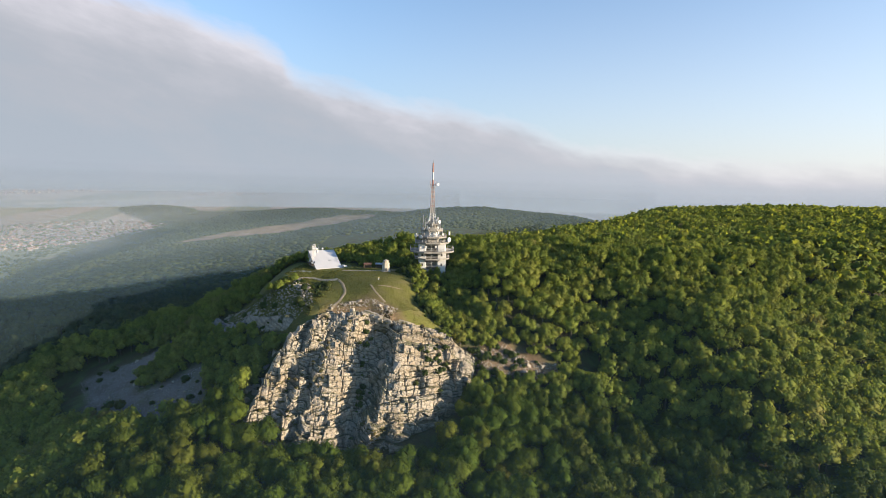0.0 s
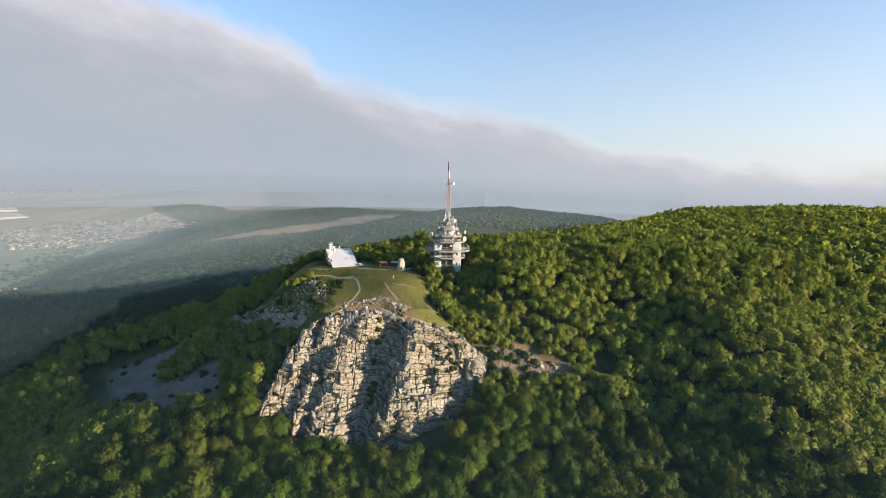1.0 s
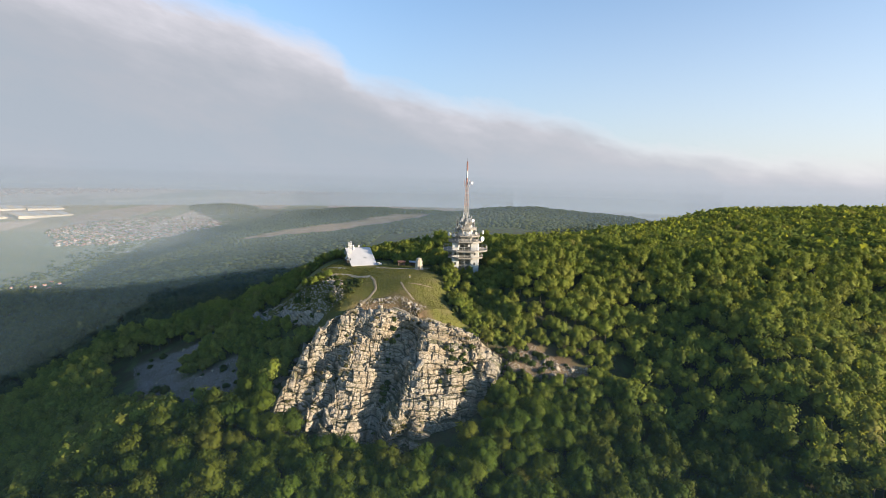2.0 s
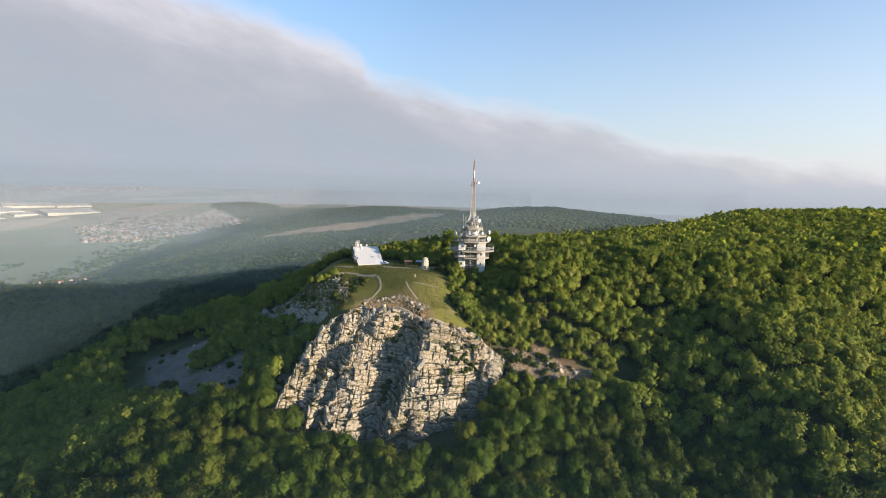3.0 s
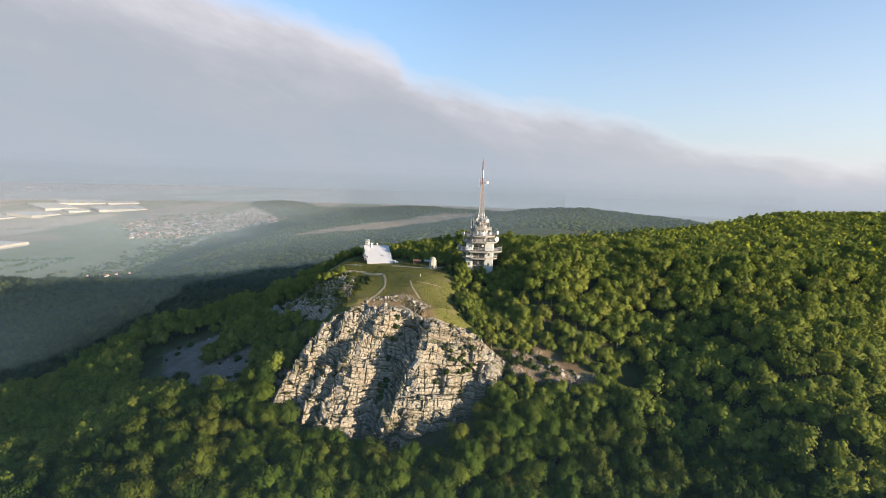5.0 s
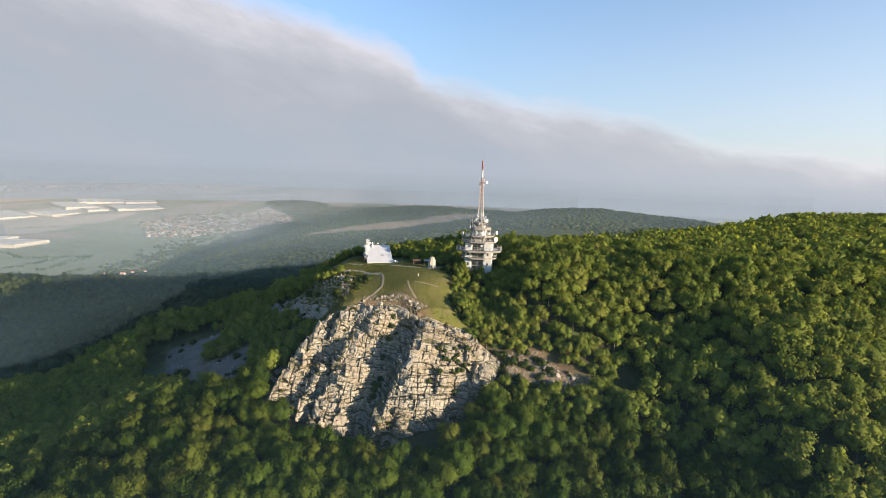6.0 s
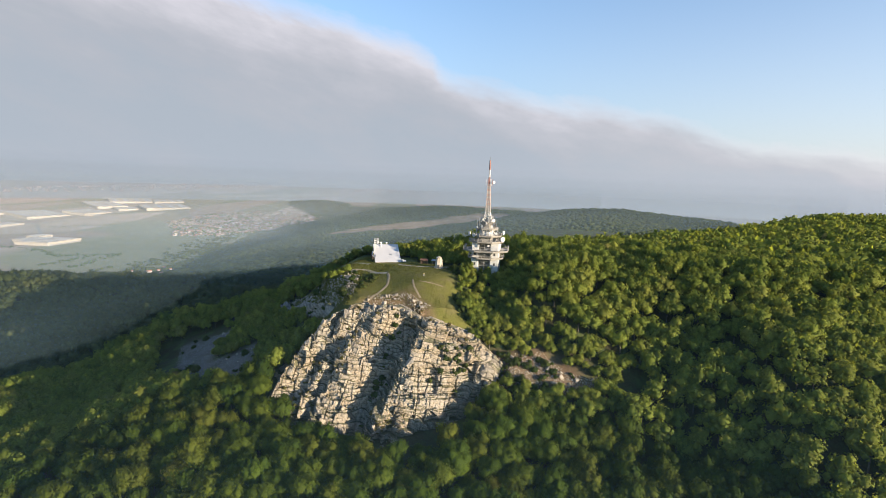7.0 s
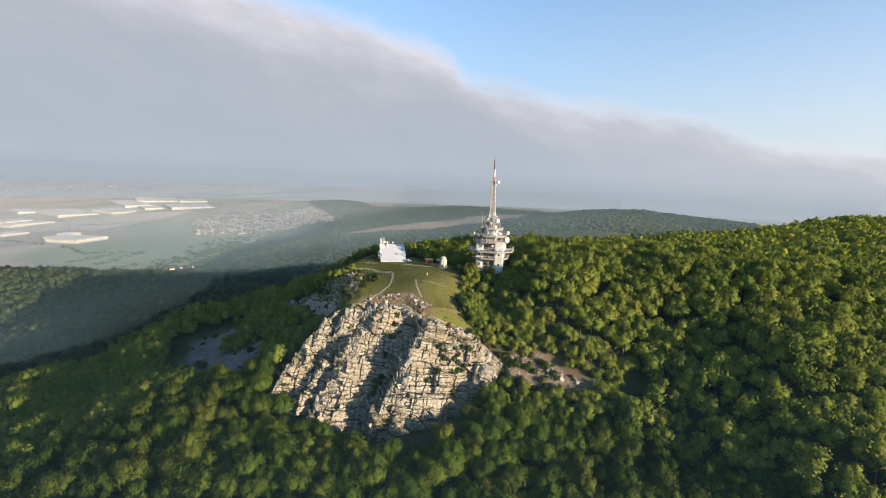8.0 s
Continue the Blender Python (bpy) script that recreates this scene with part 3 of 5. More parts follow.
def with_trunk(kind, base=-0.75):
    """Adds a short tapered trunk below a crown of radius 1; the slots tell trunk from leaves."""
    v, f = kind
    a = np.arange(5) * 2 * np.pi / 5
    ring = lambda r, z: np.stack([r * np.cos(a), r * np.sin(a), np.full(5, z)], -1)
    tv = np.concatenate([ring(0.065, base), ring(0.04, 0.75)])
    i = np.arange(5)
    j = (i + 1) % 5
    tf = np.concatenate([np.stack([i, j, j + 5], -1), np.stack([i, j + 5, i + 5], -1)]) + len(v)
    return np.concatenate([v, tv]), np.concatenate([f, tf]), np.concatenate([np.zeros(len(f), int), np.ones(len(tf), int)])


KIND_A = [with_trunk(as_tris(*crown(1, 860, 0.090, 11, OCTA, 100 + s, 0.90 + 0.03 * s))) for s in range(7)]
KIND_B = [with_trunk(as_tris(*crown(1, 330, 0.126, 8, OCTA, 200 + s, 0.90 + 0.03 * s))) for s in range(7)]
KIND_C = [with_trunk(as_tris(*crown(1, 40, 0.28, 2, OCTA, 300 + s, 0.95))) for s in range(6)]


def kind_d(seed):
    """A far tree: a rough many-sided clump."""
    g = np.random.default_rng(seed)
    v, f = ICO
    v = v * (1 + 0.22 * g.normal(size=(len(v), 1))) * (1, 1, 0.8) + (0, 0, 0.5)
    return v, f, np.zeros(len(f), int)


KIND_D = [kind_d(400 + s) for s in range(6)]


TOWN_WOODS = [(-1080, 1000), (-960, 960), (-930, 1010), (-1040, 1060)]


def wooded(x, y):
    """Where trees stand: a number from 0 to 1."""
    open_ = np.maximum.reduce([soft_in(x, y, MEADOW, 1.5, 11, 2), soft_in(x, y, SCREE_RING, 1.5, 14, 3), soft_in(x, y, BARE_RING, 1.5, 13, 3),
                               soft_in(x, y, CLIFF_CLEAR, 1.0, 17, 1), soft_in(x, y, LOW_RING, 2, 12, 3), soft_in(x, y, BROW_RING, 2, 21, 2), soft_in(x, y, FIELD_RING, 20, 15, 40, 150),
                               soft_in(x, y, CLEARED, 8, 16, 20, 60), 1 - step(7, 10, np.hypot(x + 1.7, y - 255.4)), 1 - step(14, 18, np.hypot(x + 56, y - 259)), soft_in(x, y, TOWN_WOODS, 5, 18, 3, 30)])
    return 1 - open_


def scatter(space, x0, x1, y0, y1, keep):
    g = np.random.default_rng(int(space * 100) + int(abs(x0)))
    gx, gy = np.meshgrid(np.arange(x0, x1, space), np.arange(y0, y1, space * 0.9))
    gx = gx + (np.arange(gx.shape[0]) % 2)[:, None] * space / 2
    x, y = gx.ravel(), gy.ravel()
    x, y = x + g.uniform(-0.32, 0.32, x.shape) * space, y + g.uniform(-0.32, 0.32, x.shape) * space
    ok = keep(x, y)
    return x[ok], y[ok]


def fan(x, y, near, far):
    r, a = np.hypot(x - 25, y + 10), np.degrees(np.arctan2(x - 25, y + 10))
    return (r >= near) & (r < far) & (a > -66) & (a < 50)


def crown_round(v):
    """The outward way of a crown of radius 1, for soft shading of its leaves."""
    n = v - np.array([0, 0, 0.62])
    return n / (np.linalg.norm(n, axis=1)[:, None] + 1e-9)


def plant(name, kinds, x, y, z, size, tall, label, seed, material, up=0.0):
    """One mesh of many crowns: for woods that nobody could count."""
    g = np.random.default_rng(seed)
    pick, spin, tint = g.integers(0, len(kinds), len(x)), g.uniform(0, 2 * np.pi, len(x)), g.uniform(0, 1, len(x))
    verts, faces, tints, count = [], [], [], 0
    slots, rounds = [], []
    for k, (kv, kf, ks) in enumerate(kinds):
        ids = np.where(pick == k)[0]
        if not len(ids):
            continue
        c, s = np.cos(spin[ids])[:, None], np.sin(spin[ids])[:, None]
        w = np.stack([(kv[None, :, 0] * c - kv[None, :, 1] * s) * size[ids][:, None], (kv[None, :, 0] * s + kv[None, :, 1] * c) * size[ids][:, None], kv[None, :, 2] * tall[ids][:, None]], -1)
        w += np.stack([x[ids], y[ids], z[ids]], -1)[:, None, :]
        verts.append(w.reshape(-1, 3))
        faces.append((kf[None] + (np.arange(len(ids)) * len(kv))[:, None, None]).reshape(-1, 3) + count)
        kn = crown_round(kv) + (0, 0, up)
        kn /= np.linalg.norm(kn, axis=1)[:, None]
        rounds.append(np.stack([kn[None, :, 0] * c - kn[None, :, 1] * s, kn[None, :, 0] * s + kn[None, :, 1] * c, np.repeat(kn[None, :, 2], len(ids), 0)], -1).reshape(-1, 3))
        slots.append(np.tile(ks, len(ids)))
        tints.append(np.repeat(tint[ids], len(kv)))
        count += w.shape[0] * w.shape[1]
    me = mesh_of(name, np.concatenate(verts), np.concatenate(faces), [material, BARK], {"tint": np.concatenate(tints), "round": np.concatenate(rounds)}, slots=np.concatenate(slots))
    return tagged(new(name, me), label, "forest", kind="stuff")


# the stretch of wood at the foot of the cliff, tree by tree
FOOT_WOOD = [(-84, 182), (-70, 156), (-84, 132), (-46, 118), (10, 126), (46, 150), (40, 184), (14, 180), (-8, 160), (-40, 154), (-58, 153)]


def tree_model(seed):
    v, f = as_tris(*crown(1, 1250, 0.076, 13, OCTA, 500 + seed, 0.92 + 0.06 * seed))
    top = mesh_of("crown", v, f, [LIT_OAK], {"tint": np.full(len(v), 0.137 * seed), "round": crown_round(v)})
    bm = bmesh.new()
    rod(bm, (0, 0, -1.0), (0, 0, 0.2), 0.075, 7, 0.055)
    rod(bm, (0, 0, 0.2), (0.05, 0.02, 0.9), 0.055, 6, 0.02)
    for i in range(5):
        a = 1.3 * i + seed
        rod(bm, (0, 0, 0.05 + 0.1 * i), (0.5 * math.cos(a), 0.5 * math.sin(a), 0.55 + 0.12 * i), 0.03, 5, 0.01)
    trunk = bpy.data.meshes.new("trunk")
    bm.to_mesh(trunk)
    bm.free()
    trunk.materials.append(BARK)
    return top, trunk


def build_foot_wood(x, y, g):
    models = [tree_model(i) for i in range(7)]
    first = []
    for top, trunk in models:
        t = thing("oak_tree", 0, 0, -900, "leafy green oak growing below the limestone cliff", "tree", "trees below the cliff")
        for name, me in (("trunk", trunk), ("crown", top)):
            new(name, me).parent = t
        first.append(t)
    zs = height(x, y)
    for i in range(len(x)):
        low = 0.84 + 0.16 * float(step(3, 14, signed(x[i], y[i], CLIFF_CLEAR)))
        s = float(g.uniform(3.3, 4.8)) * low
        m = Matrix.LocRotScale((x[i], y[i], float(zs[i]) + 0.75 * s), Euler((g.uniform(-0.05, 0.05), g.uniform(-0.05, 0.05), g.uniform(0, 6.28))), None)
        t = first[i] if i < 7 else copy_thing(first[i % 7], m)
        t.matrix_world = m @ Matrix.Diagonal((s, s, s * g.uniform(1.0, 1.2), 1))


def stature(x, y):
    """Trees stay low round the summit and at the edges of the clearings."""
    low = 0.50 + 0.10 * step(-9, 4, x)
    top = low + (1 - low) * step(6, 46, signed(x, y, MEADOW) + 5 * step(190, 215, -y + 400))
    edge = np.minimum.reduce([signed(x, y, r) for r in (SCREE_RING, LOW_RING, BROW_RING, BARE_RING)])
    return np.minimum(top, 0.56 + 0.44 * step(3, 13, edge))


def build_woods():
    g = np.random.default_rng(5)
    dense = lambda x, y: wooded(x, y) > g.uniform(0.25, 0.75, x.shape)
    sizes = lambda n: g.uniform(3.4, 4.9, n) * np.where(g.uniform(0, 1, n) < 0.12, 0.72, 1.0)
    x, y = scatter(6.3, -330, 260, 60, 330, lambda x, y: fan(x, y, 85, 205) & dense(x, y))
    foot = inside(x, y, FOOT_WOOD)
    build_foot_wood(x[foot], y[foot], g)
    x, y = x[~foot], y[~foot]
    f = stature(x, y)
    s = sizes(len(x)) * f
    plant("near_forest", KIND_A, x, y, height(x, y) + 2.6 * f ** 5 + g.uniform(-0.9, 1.3, x.shape), s, s * g.uniform(1.0, 1.25, x.shape), "sunlit spring oak wood on the steep hillside", 1, FOLIAGE)
    x2, y2 = scatter(6.4, -420, 420, 100, 420, lambda x, y: fan(x, y, 205, 340) & dense(x, y) & (stature(x, y) > 0.8))
    xl, yl = scatter(3.9, -140, 60, 190, 330, lambda x, y: fan(x, y, 205, 340) & dense(x, y) & (stature(x, y) <= 0.8))
    xn, yn = scatter(4.1, -130, 90, 165, 262, lambda x, y: fan(x, y, 85, 205) & dense(x, y) & (stature(x, y) <= 0.85) & ~inside(x, y, FOOT_WOOD))
    xl, yl = np.append(xl, xn), np.append(yl, yn)
    x2, y2 = np.append(x2, xl), np.append(y2, yl)
    f = stature(x2, y2)
    s = 1.06 * sizes(len(x2)) * f
    plant("hill_forest", KIND_B, x2, y2, height(x2, y2) + 3.0 * f ** 5 + g.uniform(-0.8, 1.0, x2.shape), s, s * g.uniform(1.0, 1.12, x2.shape), "bright green deciduous wood round the summit", 2, LIT_WOOD, 0.25)
    lee = lambda x, y: (x > -230) & (signed(x, y, RIM) > 45) & (y > 400)   # the hidden back of the hill
    x3, y3 = scatter(8.2, -900, 760, 120, 900, lambda x, y: fan(x, y, 340, 780) & dense(x, y) & ~lee(x, y))
    s = g.uniform(4.8, 6.6, x3.shape)
    z3, t3, right = height(x3, y3) + 2.0 + g.uniform(-0.6, 0.8, x3.shape), s * g.uniform(0.85, 1.05, x3.shape), x3 > -60
    # sunlight put into the plateau's leaf colour; the left ridge stays duller
    for pick, label, leaves in ((right, "bright green wood along the summit plateau", LIT_WOOD), (~right, "deciduous wood along the long ridge", FAR_WOOD)):
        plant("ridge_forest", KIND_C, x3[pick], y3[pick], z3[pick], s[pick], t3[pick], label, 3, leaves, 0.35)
    x4, y4 = scatter(11.5, -1900, 1000, 500, 2900, lambda x, y: fan(x, y, 780, 3200) & dense(x, y) & ~((x > -260) & (y < 1250)) & ~((x > -450) & (y > 2250)))
    s = g.uniform(4.6, 7.8, x4.shape)
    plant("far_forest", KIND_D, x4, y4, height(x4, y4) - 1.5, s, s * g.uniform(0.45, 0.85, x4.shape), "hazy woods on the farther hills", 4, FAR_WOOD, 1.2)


build_woods()


# ---------------------------------------------------------------- clouds and mist
def build_cloud():
    az, el = np.meshgrid(np.radians(np.linspace(-110, 90, 161)), np.radians(np.linspace(-3.5, 55, 79)), indexing="ij")
    r = 4250.0
    p = np.stack([20 + r * np.sin(az) * np.cos(el), r * np.cos(az) * np.cos(el), r * np.sin(el)], -1).reshape(-1, 3)
    n, m = az.shape
    i, j = np.meshgrid(np.arange(n - 1), np.arange(m - 1), indexing="ij")
    f = np.stack([i * m + j, (i + 1) * m + j, (i + 1) * m + j + 1, i * m + j + 1], -1).reshape(-1, 4)
    k = Mat("cloud_bank")
    k.m.cycles.emission_sampling = "NONE"
    A, E = k.attr("azimuth"), k.attr("rise")
    comb = k.n("CombineXYZ")
    k.l(A, comb.inputs[0])
    k.l(k.math("MULTIPLY", k.math("ADD", E, k.math("MULTIPLY", A, 0.22)), 2.6), comb.inputs[1])
    v = comb.outputs[0]
    big, puffs = k.noise(0.055, 5, 0.5, vec=v), k.noise(0.16, 7, 0.6, vec=v)
    # upper edge of the bank, in degrees: high on one side, sinking to the haze on the other
    curve = k.n("FloatCurve")
    c = curve.mapping.curves[0]
    rim = [(-90, 40), (-50, 24), (-38, 18.5), (-30, 16.9), (-25, 15.9), (-20, 14.9), (-17, 13.5), (-15.6, 11.7), (-12, 10.7), (-5, 9.2), (1, 8.5), (6, 7.6), (10, 6.2), (14, 5.0), (20, 3.9), (30, 2.7), (90, 1)]
    pts = [((a + 90) / 180, e / 45) for a, e in rim]
    c.points[0].location, c.points[1].location = pts[0], pts[-1]
    for q in pts[1:-1]:
        c.points.new(*q)
    curve.mapping.update()
    k.l(k.math("DIVIDE", k.math("ADD", A, 90.0), 180.0), curve.inputs["Value"])
    edge = k.math("MULTIPLY", curve.outputs[0], 45.0)
    wob = k.math("MULTIPLY", k.math("SUBTRACT", puffs, 0.5), 3.4)
    below = k.math("ADD", k.math("SUBTRACT", edge, E), wob)
    # soft left of the head, sharper on the rim
    cover = k.ramp(k.math("DIVIDE", k.math("ADD", below, 0.6), 2.6, True), [(0.0, (0, 0, 0)), (1.0, (1, 1, 1))])
    depth_ = k.math("DIVIDE", below, k.math("MAXIMUM", k.math("MULTIPLY", edge, 0.75), 3.0), True)
    tone = k.ramp(k.math("ADD", k.math("ADD", depth_, k.math("MULTIPLY", k.math("SUBTRACT", puffs, 0.5), 0.45)), k.math("MULTIPLY", k.math("SUBTRACT", big, 0.5), 1.25), True), [
        (0.0, (0.375, 0.36, 0.39)), (0.16, (0.315, 0.305, 0.335)), (0.42, (0.238, 0.238, 0.264)), (0.7, (0.196, 0.206, 0.234)), (1.0, (0.170, 0.196, 0.232))])
    # pale haze that rises from the horizon under the clear sky
    veil = k.math("MULTIPLY", k.math("POWER", k.math("DIVIDE", k.math("SUBTRACT", 36.0, E), 36.0, True), 2.0), 0.97, True)
    # below the horizon it thins over the far plain
    thin = k.ramp(k.math("DIVIDE", k.math("ADD", E, 2.8), 2.6, True), [(0.0, (0, 0, 0)), (0.5, (0.45, 0.45, 0.45)), (1.0, (1, 1, 1))])
    veil, cover = k.math("MULTIPLY", veil, thin), k.math("MULTIPLY", cover, thin)
    bright = k.ramp(k.math("DIVIDE", k.math("ADD", A, 10.0), 60.0, True), [(0.0, (0.228, 0.25, 0.28)), (1.0, (0.39, 0.378, 0.386))])
    tone = k.mix(k.math("DIVIDE", cover, k.math("MAXIMUM", k.math("ADD", cover, veil), 0.001)), bright, tone)
    cover = k.math("SUBTRACT", k.math("ADD", cover, veil), k.math("MULTIPLY", cover, veil), True)
    em, tr, mx = k.n("Emission"), k.n("BsdfTransparent"), k.n("MixShader")
    k.l(tone, em.inputs[0])
    k.l(cover, mx.inputs[0])
    k.l(tr.outputs[0], mx.inputs[1])
    k.l(em.outputs[0], mx.inputs[2])
    k.l(mx.outputs[0], k.t.nodes["Material Output"].inputs[0])
    me = mesh_of("cloud_backdrop", p, f, [k.m], {"azimuth": np.degrees(az).ravel(), "rise": np.degrees(el).ravel()}, True)
    tagged(new("cloud_backdrop", me), "grey morning cloud bank with pale pink upper rim", "sky", kind="structure")


build_cloud()


def veil(name, x, y, top, fall, dense, thick, label, shader, lift=1.0):
    """An upright see-through sheet painted as haze along a line, which thins out upwards and towards the ground within
    the height lift.
    """
    n, m = len(x), 33
    lev = np.linspace(0, 1, m)
    z = np.repeat((-300 + lev * (top + fall + 300))[None], n, 0)
    p = np.stack([np.repeat(x[:, None], m, 1), np.repeat(y[:, None], m, 1), z], -1).reshape(-1, 3)
    i, j = np.meshgrid(np.arange(n - 1), np.arange(m - 1), indexing="ij")
    f = np.stack([i * m + j, (i + 1) * m + j, (i + 1) * m + j + 1, i * m + j + 1], -1).reshape(-1, 4)
    k = Mat("mist")
    sep = k.n("SeparateXYZ")
    k.l(k.pos(), sep.inputs[0])
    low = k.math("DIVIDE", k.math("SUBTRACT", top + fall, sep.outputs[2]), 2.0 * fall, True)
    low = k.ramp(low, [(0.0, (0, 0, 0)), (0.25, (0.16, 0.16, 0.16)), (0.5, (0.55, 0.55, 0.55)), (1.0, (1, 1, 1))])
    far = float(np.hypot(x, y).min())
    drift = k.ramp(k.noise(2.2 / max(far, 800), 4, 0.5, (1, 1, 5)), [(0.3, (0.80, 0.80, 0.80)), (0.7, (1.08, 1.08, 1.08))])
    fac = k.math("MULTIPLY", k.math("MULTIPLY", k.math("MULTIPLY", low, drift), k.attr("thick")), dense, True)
    tr, mx = k.n("BsdfTransparent"), k.n("MixShader")
    k.l(fac, mx.inputs[0])
    k.l(tr.outputs[0], mx.inputs[1])
    k.l(shader(k), mx.inputs[2])
    k.l(mx.outputs[0], k.t.nodes["Material Output"].inputs[0])
    side = np.repeat(np.degrees(np.arctan2(x - 25, y))[:, None], m, 1).ravel()
    ob = new(name, mesh_of(name, p, f, [k.m], {"thick": np.repeat(thick[:, None], m, 1).ravel() * step(0, lift, p[:, 2] - height(p[:, 0], p[:, 1])), "azimuth": side}, True))
    ob.visible_shadow = False
    return tagged(ob, label, "mist", kind="stuff")


def build_haze_sheets():
    """Tinted sheets that stand in for haze over hill and valley, slanted towards the sun."""
    # the nearest sheet, at 70 m, is added to lift the dark tones
    for c, slant, dense, top, fall, lift in ((70, 4, 0.024, -20, 36, 1), (330, 36, 0.14, -60, 50, 34), (640, 25, 0.18, -50, 60, 50), (1080, 22, 0.25, -40, 70, 70), (1850, 36, 0.36, -40, 70, 90)):
        ax, ay = math.cos(radians(slant)), math.sin(radians(slant))
        half = math.sqrt(4150 ** 2 - c ** 2) if c > 200 else 330
        u = np.linspace(-1, 1, 181)
        # haze tint painted by distance: bluer near, paler far
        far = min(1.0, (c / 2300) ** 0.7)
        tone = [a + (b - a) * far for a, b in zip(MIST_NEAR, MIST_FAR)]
        # a paler colour makes up for the sunlight a sheet loses by its slant
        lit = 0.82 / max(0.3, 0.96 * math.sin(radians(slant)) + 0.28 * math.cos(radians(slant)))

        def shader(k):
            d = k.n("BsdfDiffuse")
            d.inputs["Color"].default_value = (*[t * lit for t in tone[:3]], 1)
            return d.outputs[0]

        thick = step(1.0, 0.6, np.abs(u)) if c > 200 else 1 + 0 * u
        veil("haze_sheet", 25 + u * half * ax - c * ay, u * half * ay + c * ax, top, fall, dense, thick, "see-through sheet painted as thin haze over hill and valley", shader, lift)


def build_haze_glow():
    """Glowing see-through sheets painted as far haze, added before the cloud backdrop to hide the horizon."""
    turn = np.radians(np.linspace(-95, 75, 121))
    deg = np.degrees(turn)

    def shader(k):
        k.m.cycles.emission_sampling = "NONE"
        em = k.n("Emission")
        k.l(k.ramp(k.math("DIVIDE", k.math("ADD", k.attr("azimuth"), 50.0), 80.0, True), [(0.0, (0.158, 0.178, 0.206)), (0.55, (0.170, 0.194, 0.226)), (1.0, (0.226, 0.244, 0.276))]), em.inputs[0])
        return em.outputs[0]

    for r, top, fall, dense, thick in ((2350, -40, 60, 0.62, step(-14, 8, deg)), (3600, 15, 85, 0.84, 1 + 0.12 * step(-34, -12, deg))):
        veil("haze_glow_sheet", 25 + r * np.sin(turn), r * np.cos(turn), top, fall, dense, thick, "glowing see-through sheet painted as pale blue far haze", shader)


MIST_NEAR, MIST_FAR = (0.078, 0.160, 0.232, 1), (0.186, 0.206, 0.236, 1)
build_haze_sheets()
build_haze_glow()


# ---------------------------------------------------------------- the broadcast tower
def deck_ring(bm, r, w, z0, z1, n=8, turn=22.5):
    """A ring-shaped wall with n sides."""
    outer, inner = ngon(r, n, turn), ngon(r - w, n, turn)
    vo = [[bm.verts.new((x, y, z)) for x, y in outer] for z in (z0, z1)]
    vi = [[bm.verts.new((x, y, z)) for x, y in inner] for z in (z0, z1)]
    for i in range(n):
        j = (i + 1) % n
        bm.faces.new((vo[0][i], vo[0][j], vo[1][j], vo[1][i]))
        bm.faces.new((vi[0][j], vi[0][i], vi[1][i], vi[1][j]))
        bm.faces.new((vo[1][i], vo[1][j], vi[1][j], vi[1][i]))
        bm.faces.new((vo[0][j], vo[0][i], vi[0][i], vi[0][j]))
    return bm


def dish(parent, x, y, z, r, face, label="round white microwave dish"):
    """A drum-shaped dish that looks along the compass angle face, with its bracket."""
    bm = bmesh.new()
    rod(bm, (0, 0, 0), (0, 0.35 * r, 0), r * 0.45, 14, r)
    rod(bm, (0, 0.35 * r, 0), (0, 0.75 * r, 0), r, 14)
    d = part("dish", bm, WHITE, parent, label)
    d.matrix_local = pose(x, y, z, 0, 0, -face)
    part("bracket", rod(bmesh.new(), (0, 0.05, -r * 1.1), (0, 0.05, r * 1.1), 0.07, 6), GREY_STEEL, d)
    return d


def lattice(bm, r0, r1, z0, z1, bays, thick, n=4):
    """Legs, rungs and crossed braces of a tapering mast."""
    for b in range(bays):
        za, zb = z0 + (z1 - z0) * b / bays, z0 + (z1 - z0) * (b + 1) / bays
        ra, rb = r0 + (r1 - r0) * b / bays, r0 + (r1 - r0) * (b + 1) / bays
        lo, hi = [(*p, za) for p in ngon(ra, n, 45)], [(*p, zb) for p in ngon(rb, n, 45)]
        for i in range(n):
            j = (i + 1) % n
            rod(bm, lo[i], hi[i], thick, 5)
            rod(bm, lo[i], lo[j], thick * 0.6, 4)
            rod(bm, lo[i], hi[j], thick * 0.5, 4)
            rod(bm, lo[j], hi[i], thick * 0.5, 4)
    return bm


MAST_GREY = plain_material("faded_mast_paint", (0.26, 0.24, 0.22), (0.44, 0.42, 0.40), 1.0, 0.6)
FADED_RED = plain_material("faded_red_mast_paint", (0.30, 0.19, 0.17), (0.42, 0.31, 0.28), 1.0, 0.6)
DECK = plain_material("stained_deck_concrete", (0.17, 0.158, 0.138), (0.31, 0.293, 0.262), 0.6, 0.9)


